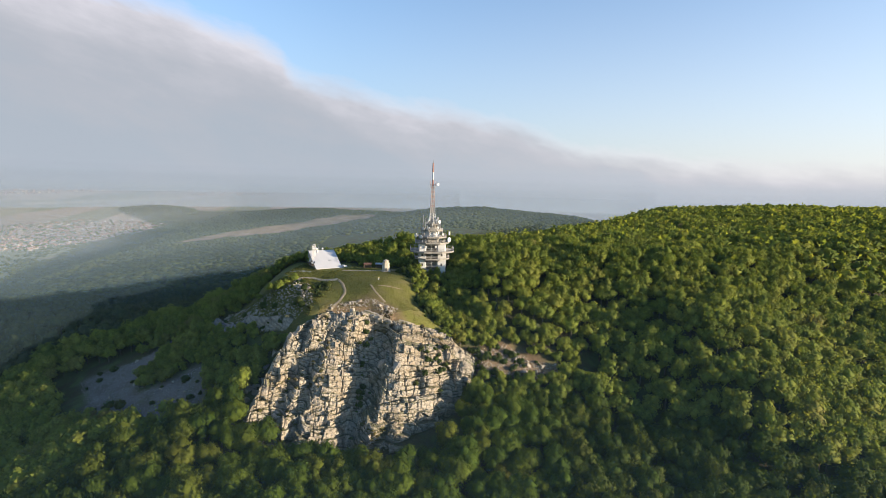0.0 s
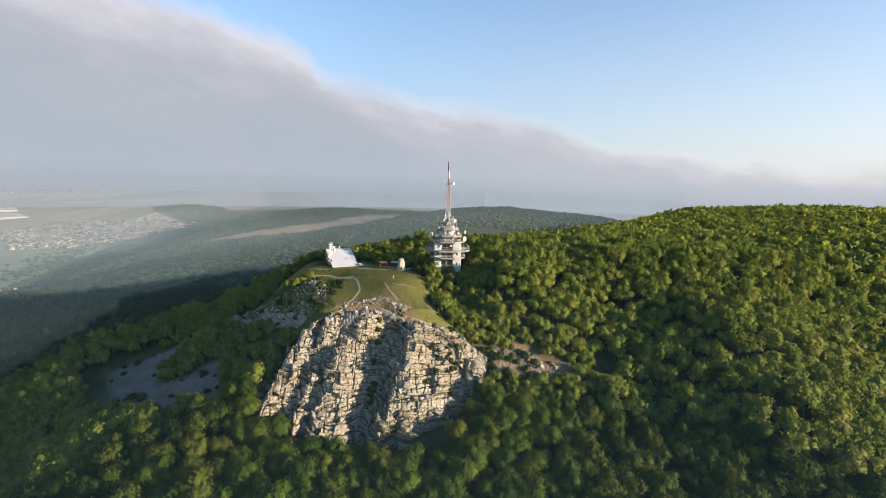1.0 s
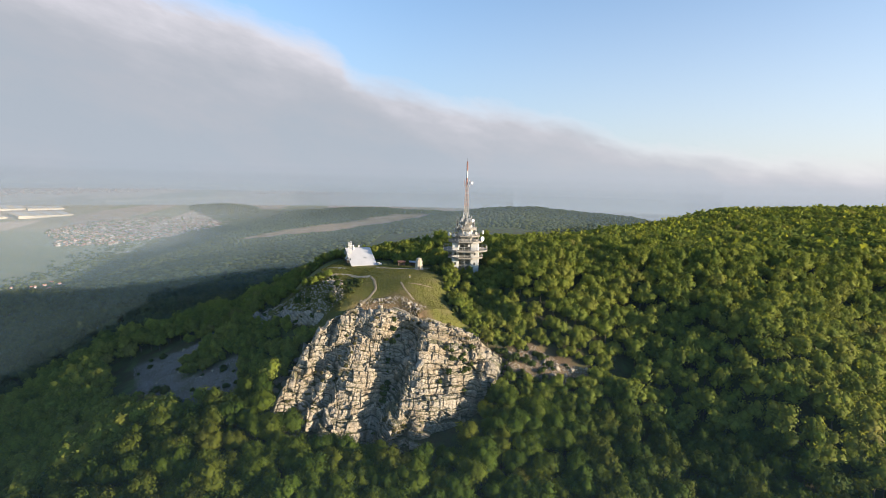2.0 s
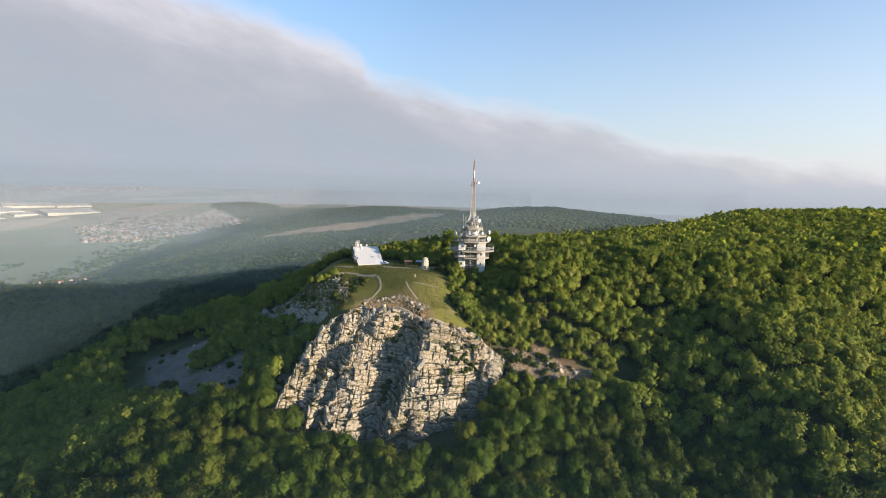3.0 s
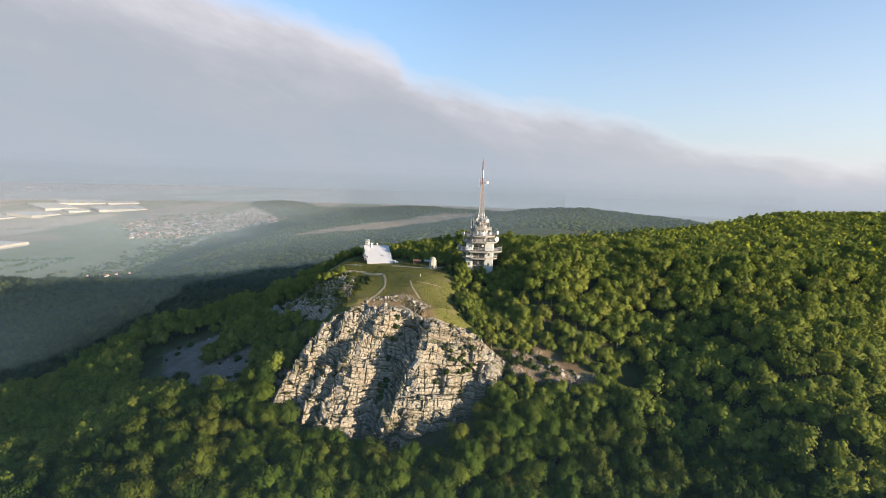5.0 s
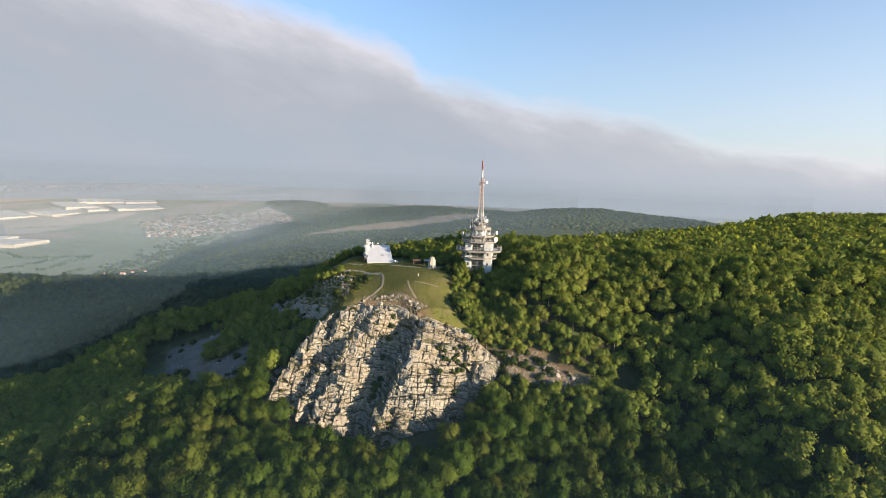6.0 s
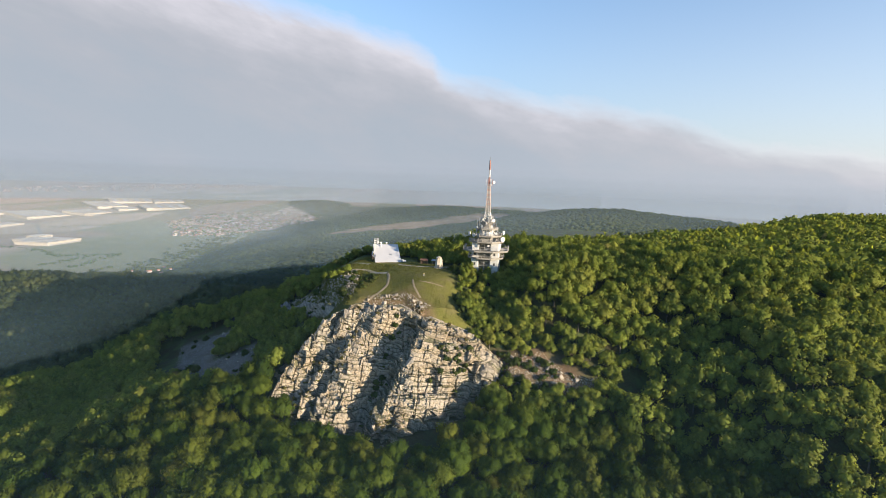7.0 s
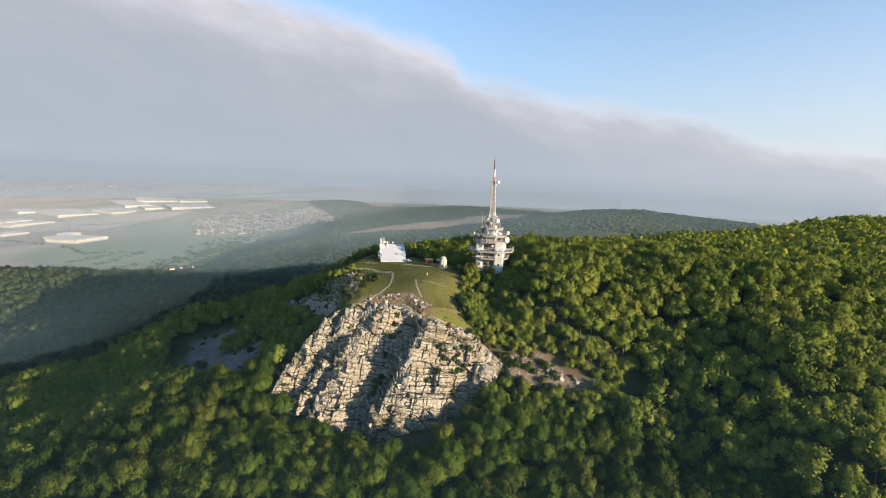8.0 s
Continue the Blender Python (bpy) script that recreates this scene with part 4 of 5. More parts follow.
def build_tower():
    base = -43.6
    t = thing("broadcast_tower", -1.7, 255.4, base, "white concrete broadcast tower with railed ring decks, dishes and red-and-white mast", "tower", turn=4)
    Z = lambda a: a - base
    # corner blocks round an open stair bay
    for x0, x1, y0, y1 in ((-6.6, -3.3, -5.2, 4.6), (2.5, 6.7, -5.2, 4.6)):
        b = part("wall_block", box(bmesh.new(), x0, x1, y0, y1, -2.5, Z(-29.2), bevel=0.25), WHITE, t, "white rendered wall block")
        cx = (x0 + x1) / 2
        for z in (3.4, 8.3):
            part("window", box(bmesh.new(), cx - 0.45, cx + 0.45, y0 - 0.03, y0 + 0.2, z, z + 1.3), DARK, b, "small dark window")
    part("core", box(bmesh.new(), -3.3, 2.5, -1.0, 4.4, -2.5, Z(-29.2)), DECK, t)
    part("rear_wall", box(bmesh.new(), -5.0, 5.0, 4.6, 6.4, -2.5, Z(-29.2), bevel=0.2), WHITE, t)
    for x in (-3.1, -0.4, 2.3):
        part("bay_post", box(bmesh.new(), x - 0.14, x + 0.14, -4.9, -4.6, -2.5, Z(-29.2)), CONCRETE, t)
    for i in range(7):
        z = -1.4 + 2.2 * i
        part("landing", box(bmesh.new(), -3.25, 2.45, -4.6, -1.0, z, z + 0.18), CONCRETE, t)
        bm = bmesh.new()
        up = i % 2
        rod(bm, (-2.7 if up else 2.0, -3.6, z + 0.1), (2.0 if up else -2.7, -3.6, z + 2.3), 0.16, 4)
        rod(bm, (-2.7 if up else 2.0, -3.6, z + 1.1), (2.0 if up else -2.7, -3.6, z + 3.3), 0.06, 4)
        part("stair_flight", bm, GREY_STEEL, t)
    # ring decks: slab, parapet and posts
    for za, zb, r, n in ((-36.9, -35.0, 9.2, 8), (-33.3, -30.9, 11.6, 8), (-29.0, -27.2, 9.0, 8), (-26.2, -24.6, 7.6, 8), (-22.9, -21.6, 5.6, 8), (-19.9, -18.9, 3.7, 6)):
        d = part("ring_deck", prism(bmesh.new(), ngon(r, n, 22.5), Z(za), Z(za) + 0.45), DECK, t, "weathered concrete ring deck")
        part("parapet", deck_ring(bmesh.new(), r + 0.15, 0.22, Z(za) + 0.15, Z(za) + 0.75, n), DECK, d)
        bm = bmesh.new()
        for f in (0.72, 1.0):
            deck_ring(bm, r + 0.1, 0.09, Z(za) + (zb - za) * f - 0.05, Z(za) + (zb - za) * f + 0.05, n)
        part("handrail", bm, MAST_GREY, d, "pale grey steel handrail")
        corners = ngon(r + 0.06, n, 22.5)
        for i in range(n):
            (ax, ay), (bx, by) = corners[i], corners[(i + 1) % n]
            for f in (0.0, 0.33, 0.66):
                x, y = ax + (bx - ax) * f, ay + (by - ay) * f
                part("rail_post", rod(bmesh.new(), (x, y, Z(za) + 0.4), (x, y, Z(zb)), 0.06, 4), MAST_GREY, d)
        for i in range(0, n):
            x, y = ngon(r * 0.92, n, 22.5)[i]
            part("bracket_arm", rod(bmesh.new(), (x, y, Z(za)), (x * 0.62, y * 0.62, Z(za) - 1.4), 0.16, 4), DECK, d)
    part("equipment_floor", prism(bmesh.new(), ngon(5.2, 8, 22.5), Z(-29.2), Z(-25.8)), DECK, t)
    part("equipment_floor", prism(bmesh.new(), ngon(3.9, 8, 22.5), Z(-25.8), Z(-22.6)), WHITE, t)
    part("equipment_floor", prism(bmesh.new(), ngon(2.7, 8, 22.5), Z(-22.6), Z(-19.6)), DECK, t)
    r = random.Random(3)
    for z, rad, count in ((-27.0, 6.6, 18), (-24.4, 5.4, 16), (-21.4, 4.3, 14), (-18.7, 2.9, 10)):
        for i in range(count):
            a = 2 * math.pi * (i + r.uniform(-0.3, 0.3)) / count
            x, y, h = rad * math.cos(a), rad * math.sin(a), r.uniform(1.2, 2.6)
            bm = bmesh.new()
            rod(bm, (x, y, Z(z) - 2.0), (x, y, Z(z) + h), 0.07, 5)
            if i % 2:
                box(bm, x - 0.18, x + 0.18, y - 0.18, y + 0.18, Z(z) + h * 0.2, Z(z) + h)
            part("panel_aerial", bm, (MAST_GREY, DARK, DECK)[i % 3], t)
    for x, y, za, zb in ((-4.6, -2.2, -24.5, -15.0), (-3.6, -3.4, -22.0, -16.5), (4.0, -3.2, -22.5, -17.0)):
        part("whip_aerial", rod(bmesh.new(), (x, y, Z(za)), (x, y, Z(zb)), 0.06, 5), MAST_GREY, t)
    for i in range(9):
        a = radians(200 + 17 * i)
        x, y, z = 3.5 * math.cos(a), 3.5 * math.sin(a), -20.6 + 1.1 * (i % 4)
        part("antenna_box", box(bmesh.new(), x - 0.3, x + 0.3, y - 0.25, y + 0.25, Z(z), Z(z) + 1.3, bevel=0.04), (WHITE, CONCRETE)[i % 2], t, "pale antenna box")
    for x, y, z, rr, face in ((7.9, -3.4, -23.9, 1.0, 110), (7.7, -4.2, -27.0, 1.25, 135), (-7.8, -3.2, -25.1, 1.0, 235), (-5.6, -5.2, -25.6, 0.8, 210), (3.1, -3.4, -18.2, 0.85, 150),
                              (-3.2, -5.5, -30.6, 0.55, 180), (1.6, -5.9, -30.4, 0.6, 175), (5.0, -5.6, -24.2, 0.6, 165), (-2.0, -4.6, -21.2, 0.6, 200), (2.6, -4.4, -21.0, 0.55, 170), (-4.4, -3.9, -21.7, 0.6, 225)):
        dish(t, x, y, Z(z), rr, face)
    # tapering lattice and painted mast
    part("mast_foot", lattice(bmesh.new(), 2.9, 1.65, Z(-19.6), Z(-14.4), 3, 0.17), WHITE, t)
    part("mast_core", rod(bmesh.new(), (0, 0, Z(-19.8)), (0, 0, Z(-14)), 1.0, 8, 0.7), CONCRETE, t)
    for i in range(12):
        z = -14.4 + 1.15 * i
        ra, rb = 1.65 - 0.07 * i, 1.58 - 0.07 * i
        bm = lattice(bmesh.new(), ra, rb, Z(z), Z(z + 1.15), 1, 0.14)
        rod(bm, (0, 0, Z(z)), (0, 0, Z(z + 1.15)), 0.24, 6)
        part("mast_section", bm, MAST_GREY if i % 2 == 0 or i < 3 else FADED_RED, t, "painted steel lattice section")
    part("mast_platform", prism(bmesh.new(), ngon(1.5, 6), Z(-0.9), Z(-0.65)), GREY_STEEL, t)
    part("platform_rail", deck_ring(bmesh.new(), 1.5, 0.1, Z(0.1), Z(0.25), 6, 0), RED, t)
    for a in (20, 80, 140, 200, 260, 320):
        x, y = 1.6 * math.cos(radians(a)), 1.6 * math.sin(radians(a))
        part("whip_aerial", rod(bmesh.new(), (x, y, Z(-1.6)), (x, y, Z(1.8)), 0.09, 5), RED if a % 120 == 20 else WHITE, t)
    dish(t, 2.2, -1.2, Z(0.2), 0.7, 140)
    for za, zb, m in ((-0.8, 2.6, RED), (2.6, 6.2, WHITE), (6.2, 10.7, RED)):
        bm = rod(bmesh.new(), (0, 0, Z(za)), (0, 0, Z(zb)), 0.40, 8, 0.36)
        for k in range(4):
            box(bm, -0.5, 0.5, -0.1, 0.1, Z(za) + 0.3 + k * 0.8, Z(za) + 0.5 + k * 0.8)
        part("mast_top", bm, m, t, "red or white painted aerial cylinder")
    part("lightning_rod", rod(bmesh.new(), (0, 0, Z(10.7)), (0, 0, Z(12.2)), 0.06, 5), DARK, t)


build_tower()


# ---------------------------------------------------------------- the summit station
def build_station():
    base = -44.0
    t = thing("summit_station", -53.9, 255.6, base, "old summit station with one big pale tin roof", "building", turn=28)
    # side profile: low stone front, long roof slope, tall rear wall
    prof = [(-0.2, -1.5), (14.6, -1.5), (14.6, 5.0), (13.8, 7.6), (-0.2, 1.2)]

    def slab(x0, x1, pts):
        bm = bmesh.new()
        a, b = [bm.verts.new((x0, y, z)) for y, z in pts], [bm.verts.new((x1, y, z)) for y, z in pts]
        n = len(pts)
        for i in range(n):
            bm.faces.new((a[i], a[(i + 1) % n], b[(i + 1) % n], b[i]))
        bm.faces.new(a[::-1])
        bm.faces.new(b)
        bmesh.ops.recalc_face_normals(bm, faces=bm.faces)
        return bm

    w = part("wall", slab(-6.2, 6.2, prof), STONE, t, "brown stone and boarded wall")
    part("stone_front", box(bmesh.new(), -6.4, 6.4, -0.9, -0.2, -1.6, 1.0, bevel=0.08), STONE, t, "tan rubble stone front wall")
    roof = part("roof", slab(-6.8, 6.8, [(-1.3, 0.9), (-1.3, 1.12), (13.7, 8.45), (15.0, 4.8), (14.8, 4.7), (13.6, 8.15)]), ROOF_TIN, t, "pale grey sheet metal roof")
    for i in range(13):
        x = -6.3 + 1.05 * i
        bm = bmesh.new()
        rod(bm, (x, -1.3, 1.12), (x, 13.7, 8.45), 0.025, 4)
        part("standing_seam", bm, ROOF_TIN, roof)
    for x in (-3.5, 0.0, 3.5):
        part("window", box(bmesh.new(), x - 0.5, x + 0.5, -0.96, -0.7, -0.1, 0.75), DARK, w, "dark window pane")
    part("roof_patch", box(bmesh.new(), -0.4, 1.2, 0, 1.3, 0, 0.05, pose(1.4, 4.2, 3.83, 26.0)), GREY_STEEL, roof, "dull grey roof hatch")
    part("balcony", box(bmesh.new(), -8.0, -6.2, 2.0, 11.0, 2.4, 2.7), DARK_WOOD, t, "dark timber side balcony")
    for y in (2.2, 5.0, 8.0, 10.8):
        part("balcony_post", rod(bmesh.new(), (-7.9, y, -1.2), (-7.9, y, 3.7), 0.09, 5), DARK_WOOD, t)
    part("balcony_rail", rod(bmesh.new(), (-7.9, 2.1, 3.6), (-7.9, 10.9, 3.6), 0.07, 5), WHITE, t)
    for y in (3.5, 6.5, 9.3):
        part("side_window", box(bmesh.new(), -6.26, -6.1, y - 0.6, y + 0.6, 2.9, 4.2), DARK, w, "dark side window")
    # aerial frames at the end of the roof
    for x, y in ((-6.4, 6.0), (-4.9, 8.2)):
        bm = bmesh.new()
        for dx in (-0.35, 0.35):
            rod(bm, (x + dx, y, 2.6), (x + dx, y, 12.0), 0.09, 5)
        for k in range(9):
            rod(bm, (x - 0.35, y, 3.6 + k), (x + 0.35, y, 3.6 + k), 0.06, 4)
            box(bm, x - 0.55, x + 0.55, y - 0.10, y - 0.02, 4.25 + k, 4.42 + k)
        part("aerial_frame", bm, WHITE, t, "cream ladder-shaped aerial frame")
    for x, y, z, r, f in ((-3.9, 13.2, 9.6, 0.6, 200), (-2.6, 13.4, 9.4, 0.5, 160), (0.6, 13.4, 9.3, 0.45, 190), (-7.4, 5.0, 5.2, 0.6, 230), (-7.4, 7.2, 4.2, 0.5, 240), (-7.4, 3.4, 3.6, 0.5, 220)):
        dish(t, x, y, z, r, f)
    for x, h in ((-4.6, 2.4), (-1.4, 1.8), (2.3, 1.5), (4.8, 1.2)):
        part("roof_aerial", rod(bmesh.new(), (x, 13.8, 7.4), (x, 13.8, 8.6 + h), 0.06, 5), GREY_STEEL, t)
    part("chimney", box(bmesh.new(), -3.0, -2.2, 11.4, 12.2, 6.6, 9.0, bevel=0.05), WHITE, t, "white rendered chimney")
    for x0, x1, h in ((7.0, 8.3, 1.7), (8.7, 9.6, 1.3)):
        c = thing("equipment_cabinet", *(t.matrix_world @ Vector(((x0 + x1) / 2, 0.2, 0)))[:2], base + 0.4, "small white equipment cabinet beside the station", "cabinet", turn=28)
        part("body", box(bmesh.new(), -(x1 - x0) / 2, (x1 - x0) / 2, -0.5, 0.5, -0.6, h, bevel=0.05), WHITE, c)
        part("door", box(bmesh.new(), -(x1 - x0) / 2 + 0.1, (x1 - x0) / 2 - 0.1, -0.54, -0.5, 0.1, h - 0.15), ROOF_TIN, c)


build_station()


def build_turret():
    gz = float(height(-24.3, 249.5))
    t = thing("lookout_turret", -24.3, 249.5, gz, "small tapering cream stone lookout turret on the meadow", "turret", turn=10)
    bm = bmesh.new()
    for z0, z1, ra, rb in ((-0.6, 3.9, 2.15, 1.75),):
        lo, hi = ngon(ra, 8, 22.5), ngon(rb, 8, 22.5)
        a, b = [bm.verts.new((*p, z0)) for p in lo], [bm.verts.new((*p, z1)) for p in hi]
        for i in range(8):
            bm.faces.new((a[i], a[(i + 1) % 8], b[(i + 1) % 8], b[i]))
        bm.faces.new(b)
    part("wall", bm, CREAM, t)
    part("cornice", prism(bmesh.new(), ngon(1.95, 8, 22.5), 3.9, 4.2), CREAM, t)
    part("lantern", prism(bmesh.new(), ngon(1.35, 8, 22.5), 4.2, 5.2), CREAM, t)
    bm = bmesh.new()
    bmesh.ops.create_cone(bm, cap_ends=True, segments=8, radius1=1.55, radius2=0.5, depth=0.6, matrix=Matrix.Translation((0, 0, 5.5)))
    part("cap", bm, CREAM, t, "low stone cap")
    part("doorway", box(bmesh.new(), -0.45, 0.45, -2.12, -1.7, -0.4, 1.7), DARK, t, "dark doorway")
    part("plinth", prism(bmesh.new(), ngon(2.5, 8, 22.5), -0.8, 0.1), STONE, t)


CREAM = plain_material("cream_stone", (0.32, 0.28, 0.22), (0.48, 0.43, 0.35), 1.0, 0.9, bump=0.5)
build_turret()


def build_shelter(x, y, turn, w, label, mat):
    t = thing("wooden_shelter", x, y, float(height(x, y)), label, "shelter", turn=turn)
    for px in (-w / 2, w / 2):
        for py in (-0.9, 0.9):
            part("post", box(bmesh.new(), px - 0.08, px + 0.08, py - 0.08, py + 0.08, -0.3, 2.0), DARK_WOOD, t)
    part("back_wall", box(bmesh.new(), -w / 2 + 0.1, w / 2 - 0.1, 0.84, 0.92, 0.0, 1.9), DARK_WOOD, t)
    for s in (-1, 1):
        part("roof_slope", box(bmesh.new(), -w / 2 - 0.35, w / 2 + 0.35, 0.0, 1.5, -0.05, 0.05, pose(0, 0, 2.75, 0, 0, 0 if s > 0 else 180) @ pose(0, 0, 0, -28)), mat, t)
    part("bench", box(bmesh.new(), -w / 2 + 0.3, w / 2 - 0.3, 0.2, 0.7, 0.4, 0.48), DARK_WOOD, t)


ROOF_RED = plain_material("red_brown_roof", (0.085, 0.045, 0.035), (0.15, 0.085, 0.065), 0.8, 0.85)
build_shelter(-34.5, 257.5, 15, 3.4, "small open wooden shelter with red-brown roof", ROOF_RED)
build_shelter(-28.6, 258.0, -5, 3.0, "small open wooden shelter with grey roof", GREY_STEEL)


# ---------------------------------------------------------------- paths, stones, shrubs and grass on the summit
def ribbon(name, line, width, material, label, category, lift=0.10, closed=False):
    """A strip that lies on the ground along a line of (x, y), with ragged edges."""
    pts = []
    for (ax, ay), (bx, by) in zip(line, line[1:]):
        n = max(2, int(math.hypot(bx - ax, by - ay) / 0.8))
        pts += [(ax + (bx - ax) * i / n, ay + (by - ay) * i / n) for i in range(n)]
    pts.append(line[-1])
    p = np.array(pts)
    for _ in range(3):
        p[1:-1] = (p[:-2] + p[1:-1] * 2 + p[2:]) / 4
    d = np.gradient(p, axis=0)
    d /= np.linalg.norm(d, axis=1)[:, None]
    nrm = np.stack([-d[:, 1], d[:, 0]], -1)
    rows = []
    for f in (-1, -0.6, 0, 0.6, 1):
        w = width * 0.5 * f * (1 + 0.25 * wave(p[:, 0] + 50 * f, p[:, 1], 1.7, 51))
        q = p + nrm * w[:, None]
        z = ground_at(q[:, 0], q[:, 1]) + (lift if abs(f) < 1 else -0.12)
        rows.append(np.stack([q[:, 0], q[:, 1], z], -1))
    v = np.stack(rows, 1).reshape(-1, 3)
    i, j = np.meshgrid(np.arange(len(p) - 1), np.arange(4), indexing="ij")
    f = np.stack([i * 5 + j, (i + 1) * 5 + j, (i + 1) * 5 + j + 1, i * 5 + j + 1], -1).reshape(-1, 4)
    return tagged(new(name, mesh_of(name, v, f, [material], None, True)), label, category, kind="structure")


def ground_at(x, y):
    """Height of the ground sheet, which sinks under the cliff."""
    return height(x, y) - 9 * step(2, -7, signed(x, y, CLIFF_RING))


PALE = plain_material("pale_gravel", (0.27, 0.235, 0.175), (0.40, 0.355, 0.28), 0.7, 0.95, bump=0.5)
ribbon("footpath", [(-61.5, 221), (-63, 230), (-63, 237.5), (-57, 238), (-51, 233), (-45, 232.5)], 3.6, PALE, "wide pale gravel path above the slope", "path", 0.16)
ribbon("footpath", [(-44.5, 232), (-41.5, 226), (-38.5, 216), (-39.6, 208), (-42, 203), (-45, 198)], 1.7, DIRT, "worn pale footpath across the meadow", "path", 0.09)
ribbon("footpath", [(-28.5, 222), (-26, 216), (-23, 212), (-20.5, 209)], 1.2, DIRT, "worn earthen footpath in the grass", "path", 0.07)
ribbon("footpath", [(-25, 221), (-20, 222), (-15, 224)], 0.8, DIRT, "bare earthen patch of path", "path", 0.07)
ribbon("access_road", [(-46, 251), (-38, 249), (-30, 249.5), (-26, 252.5), (-14, 254), (-8, 252)], 2.8, PALE, "pale gravel access road past the turret", "road", 0.07)
ribbon("access_road", [(-72, 250), (-66, 249), (-61, 248)], 3.0, CONCRETE, "concrete yard beside the station", "road", 0.07)


def build_marker():
    gz = float(height(-25.5, 229))
    t = thing("marker_post", -25.5, 229, gz, "short yellow-topped white marker post in the meadow", "post")
    part("post", box(bmesh.new(), -0.14, 0.14, -0.14, 0.14, -0.3, 1.0, bevel=0.03), WHITE, t)
    part("cap", box(bmesh.new(), -0.2, 0.2, -0.2, 0.2, 1.0, 1.35, bevel=0.04), YELLOW, t, "yellow painted top")


YELLOW = plain_material("yellow_paint", (0.60, 0.46, 0.10), (0.72, 0.58, 0.18), 1.0)
build_marker()


def ring_points(ring, count, seed, tries=40):
    g = np.random.default_rng(seed)
    a = np.array(ring)
    x = g.uniform(a[:, 0].min(), a[:, 0].max(), count * tries)
    y = g.uniform(a[:, 1].min(), a[:, 1].max(), count * tries)
    ok = inside(x, y, ring)
    return x[ok][:count], y[ok][:count]


def stones(ring, count, seed, lo, hi, label, group, flatten=0.75):
    g = np.random.default_rng(seed)
    x, y = ring_points(ring, count, seed)
    z = ground_at(x, y)
    for i in range(len(x)):
        s = lo + (hi - lo) * g.uniform(0, 1) ** 2.2
        ob = new("boulder", BLOCKS[int(g.integers(0, len(BLOCKS)))])
        ob.matrix_world = Matrix.LocRotScale((x[i], y[i], z[i] + 0.16 * s), Euler(g.uniform(-0.5, 0.5, 3) + (0, 0, g.uniform(0, 6))), (s * g.uniform(0.8, 1.4), s * g.uniform(0.8, 1.2), s * flatten * g.uniform(0.8, 1.3)))
        tagged(ob, label, "boulder", group)




def build_outcrop():
    """A low bedded wall of rock that runs down the brow beside the cliff."""
    nu, nv = 200, 44
    u, v = np.meshgrid(np.linspace(0, 1, nu), np.linspace(-0.15, 1.1, nv), indexing="ij")
    u, v = u.ravel(), v.ravel()
    line = [(-107, 239), (-98, 229), (-88, 221), (-78, 212), (-68, 206), (-58, 201)]
    at = np.linspace(0, 1, len(line))
    x, y = np.interp(u, at, [c[0] for c in line]), np.interp(u, at, [c[1] for c in line])
    wide = 5.0 + 1.5 * wave(x, y, 9, 61)
    x, y = x - 0.66 * wide * (v - 0.5), y - 0.75 * wide * (v - 0.5)
    rise = (2.4 + 1.2 * wave(x, y, 8, 62)) * step(0, 0.06, u) * step(0, 0.06, 1 - u)
    z = height(x, y) + rise * step(-0.12, 0.25, v) * step(1.1, 0.55, v) - 0.5 * step(0.0, -0.15, v) - 0.9 * step(0.85, 1.1, v)
    p = np.stack([x, y, z], -1)
    q = rocky(p, np.tile(np.array([-0.35, -0.55, 0.55]), (len(p), 1)), 0.75, 3)
    keep = (step(0.0, 0.1, v + 0.12) * step(1.1, 0.95, v))[:, None]
    q = p * (1 - keep) + q * keep
    i, j = np.meshgrid(np.arange(nu - 1), np.arange(nv - 1), indexing="ij")
    f = np.stack([i * nv + j, i * nv + j + 1, (i + 1) * nv + j + 1, (i + 1) * nv + j], -1).reshape(-1, 4)
    # shade painted into the outcrop's cracks as well
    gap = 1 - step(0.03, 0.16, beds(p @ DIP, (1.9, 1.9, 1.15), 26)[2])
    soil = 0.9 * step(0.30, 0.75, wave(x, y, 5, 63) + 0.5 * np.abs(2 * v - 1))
    me = mesh_of("rock_outcrop", q, f, [ROCK], {"soil": soil, "joint_shade": 0.8 * gap})
    tagged(new("rock_outcrop", me), "low bedded limestone outcrop on the brow beside the cliff", "outcrop", kind="structure")


build_outcrop()
stones([(-106, 238), (-98, 239), (-84, 226), (-72, 213), (-62, 203), (-72, 206), (-96, 226)], 56, 71, 0.7, 2.2, "pale limestone boulder of the low outcrop", "boulders of the low outcrop", 0.9)
stones([(-72, 213), (-63, 214), (-60, 223), (-54, 221), (-52, 208), (-56, 201), (-62, 203)], 62, 72, 0.5, 1.8, "loose white limestone rock on the grassy slope", "rocks on the grassy slope")
stones([(-66, 221), (-62, 232), (-58, 226), (-58, 218)], 22, 77, 0.5, 1.6, "white limestone rock beside the gravel path", "rocks beside the path")
stones([(-44, 200), (-40, 207), (-24, 210), (-16, 204), (-22, 199), (-34, 203)], 44, 73, 0.4, 1.7, "weathered limestone rubble at the cliff top", "rubble at the cliff top")
stones(BARE_RING, 58, 74, 0.4, 2.4, "pale limestone rock on the bare earth slope", "rocks on the earth slope")
stones(SCREE_RING, 30, 75, 0.4, 1.8, "grey rock lying on the scree", "rocks on the scree")
stones([(-64, 192), (-58, 197), (-56, 188), (-64, 172), (-70, 176)], 22, 76, 1.2, 3.6, "shaded limestone boulder beside the cliff", "boulders beside the cliff", 1.0)


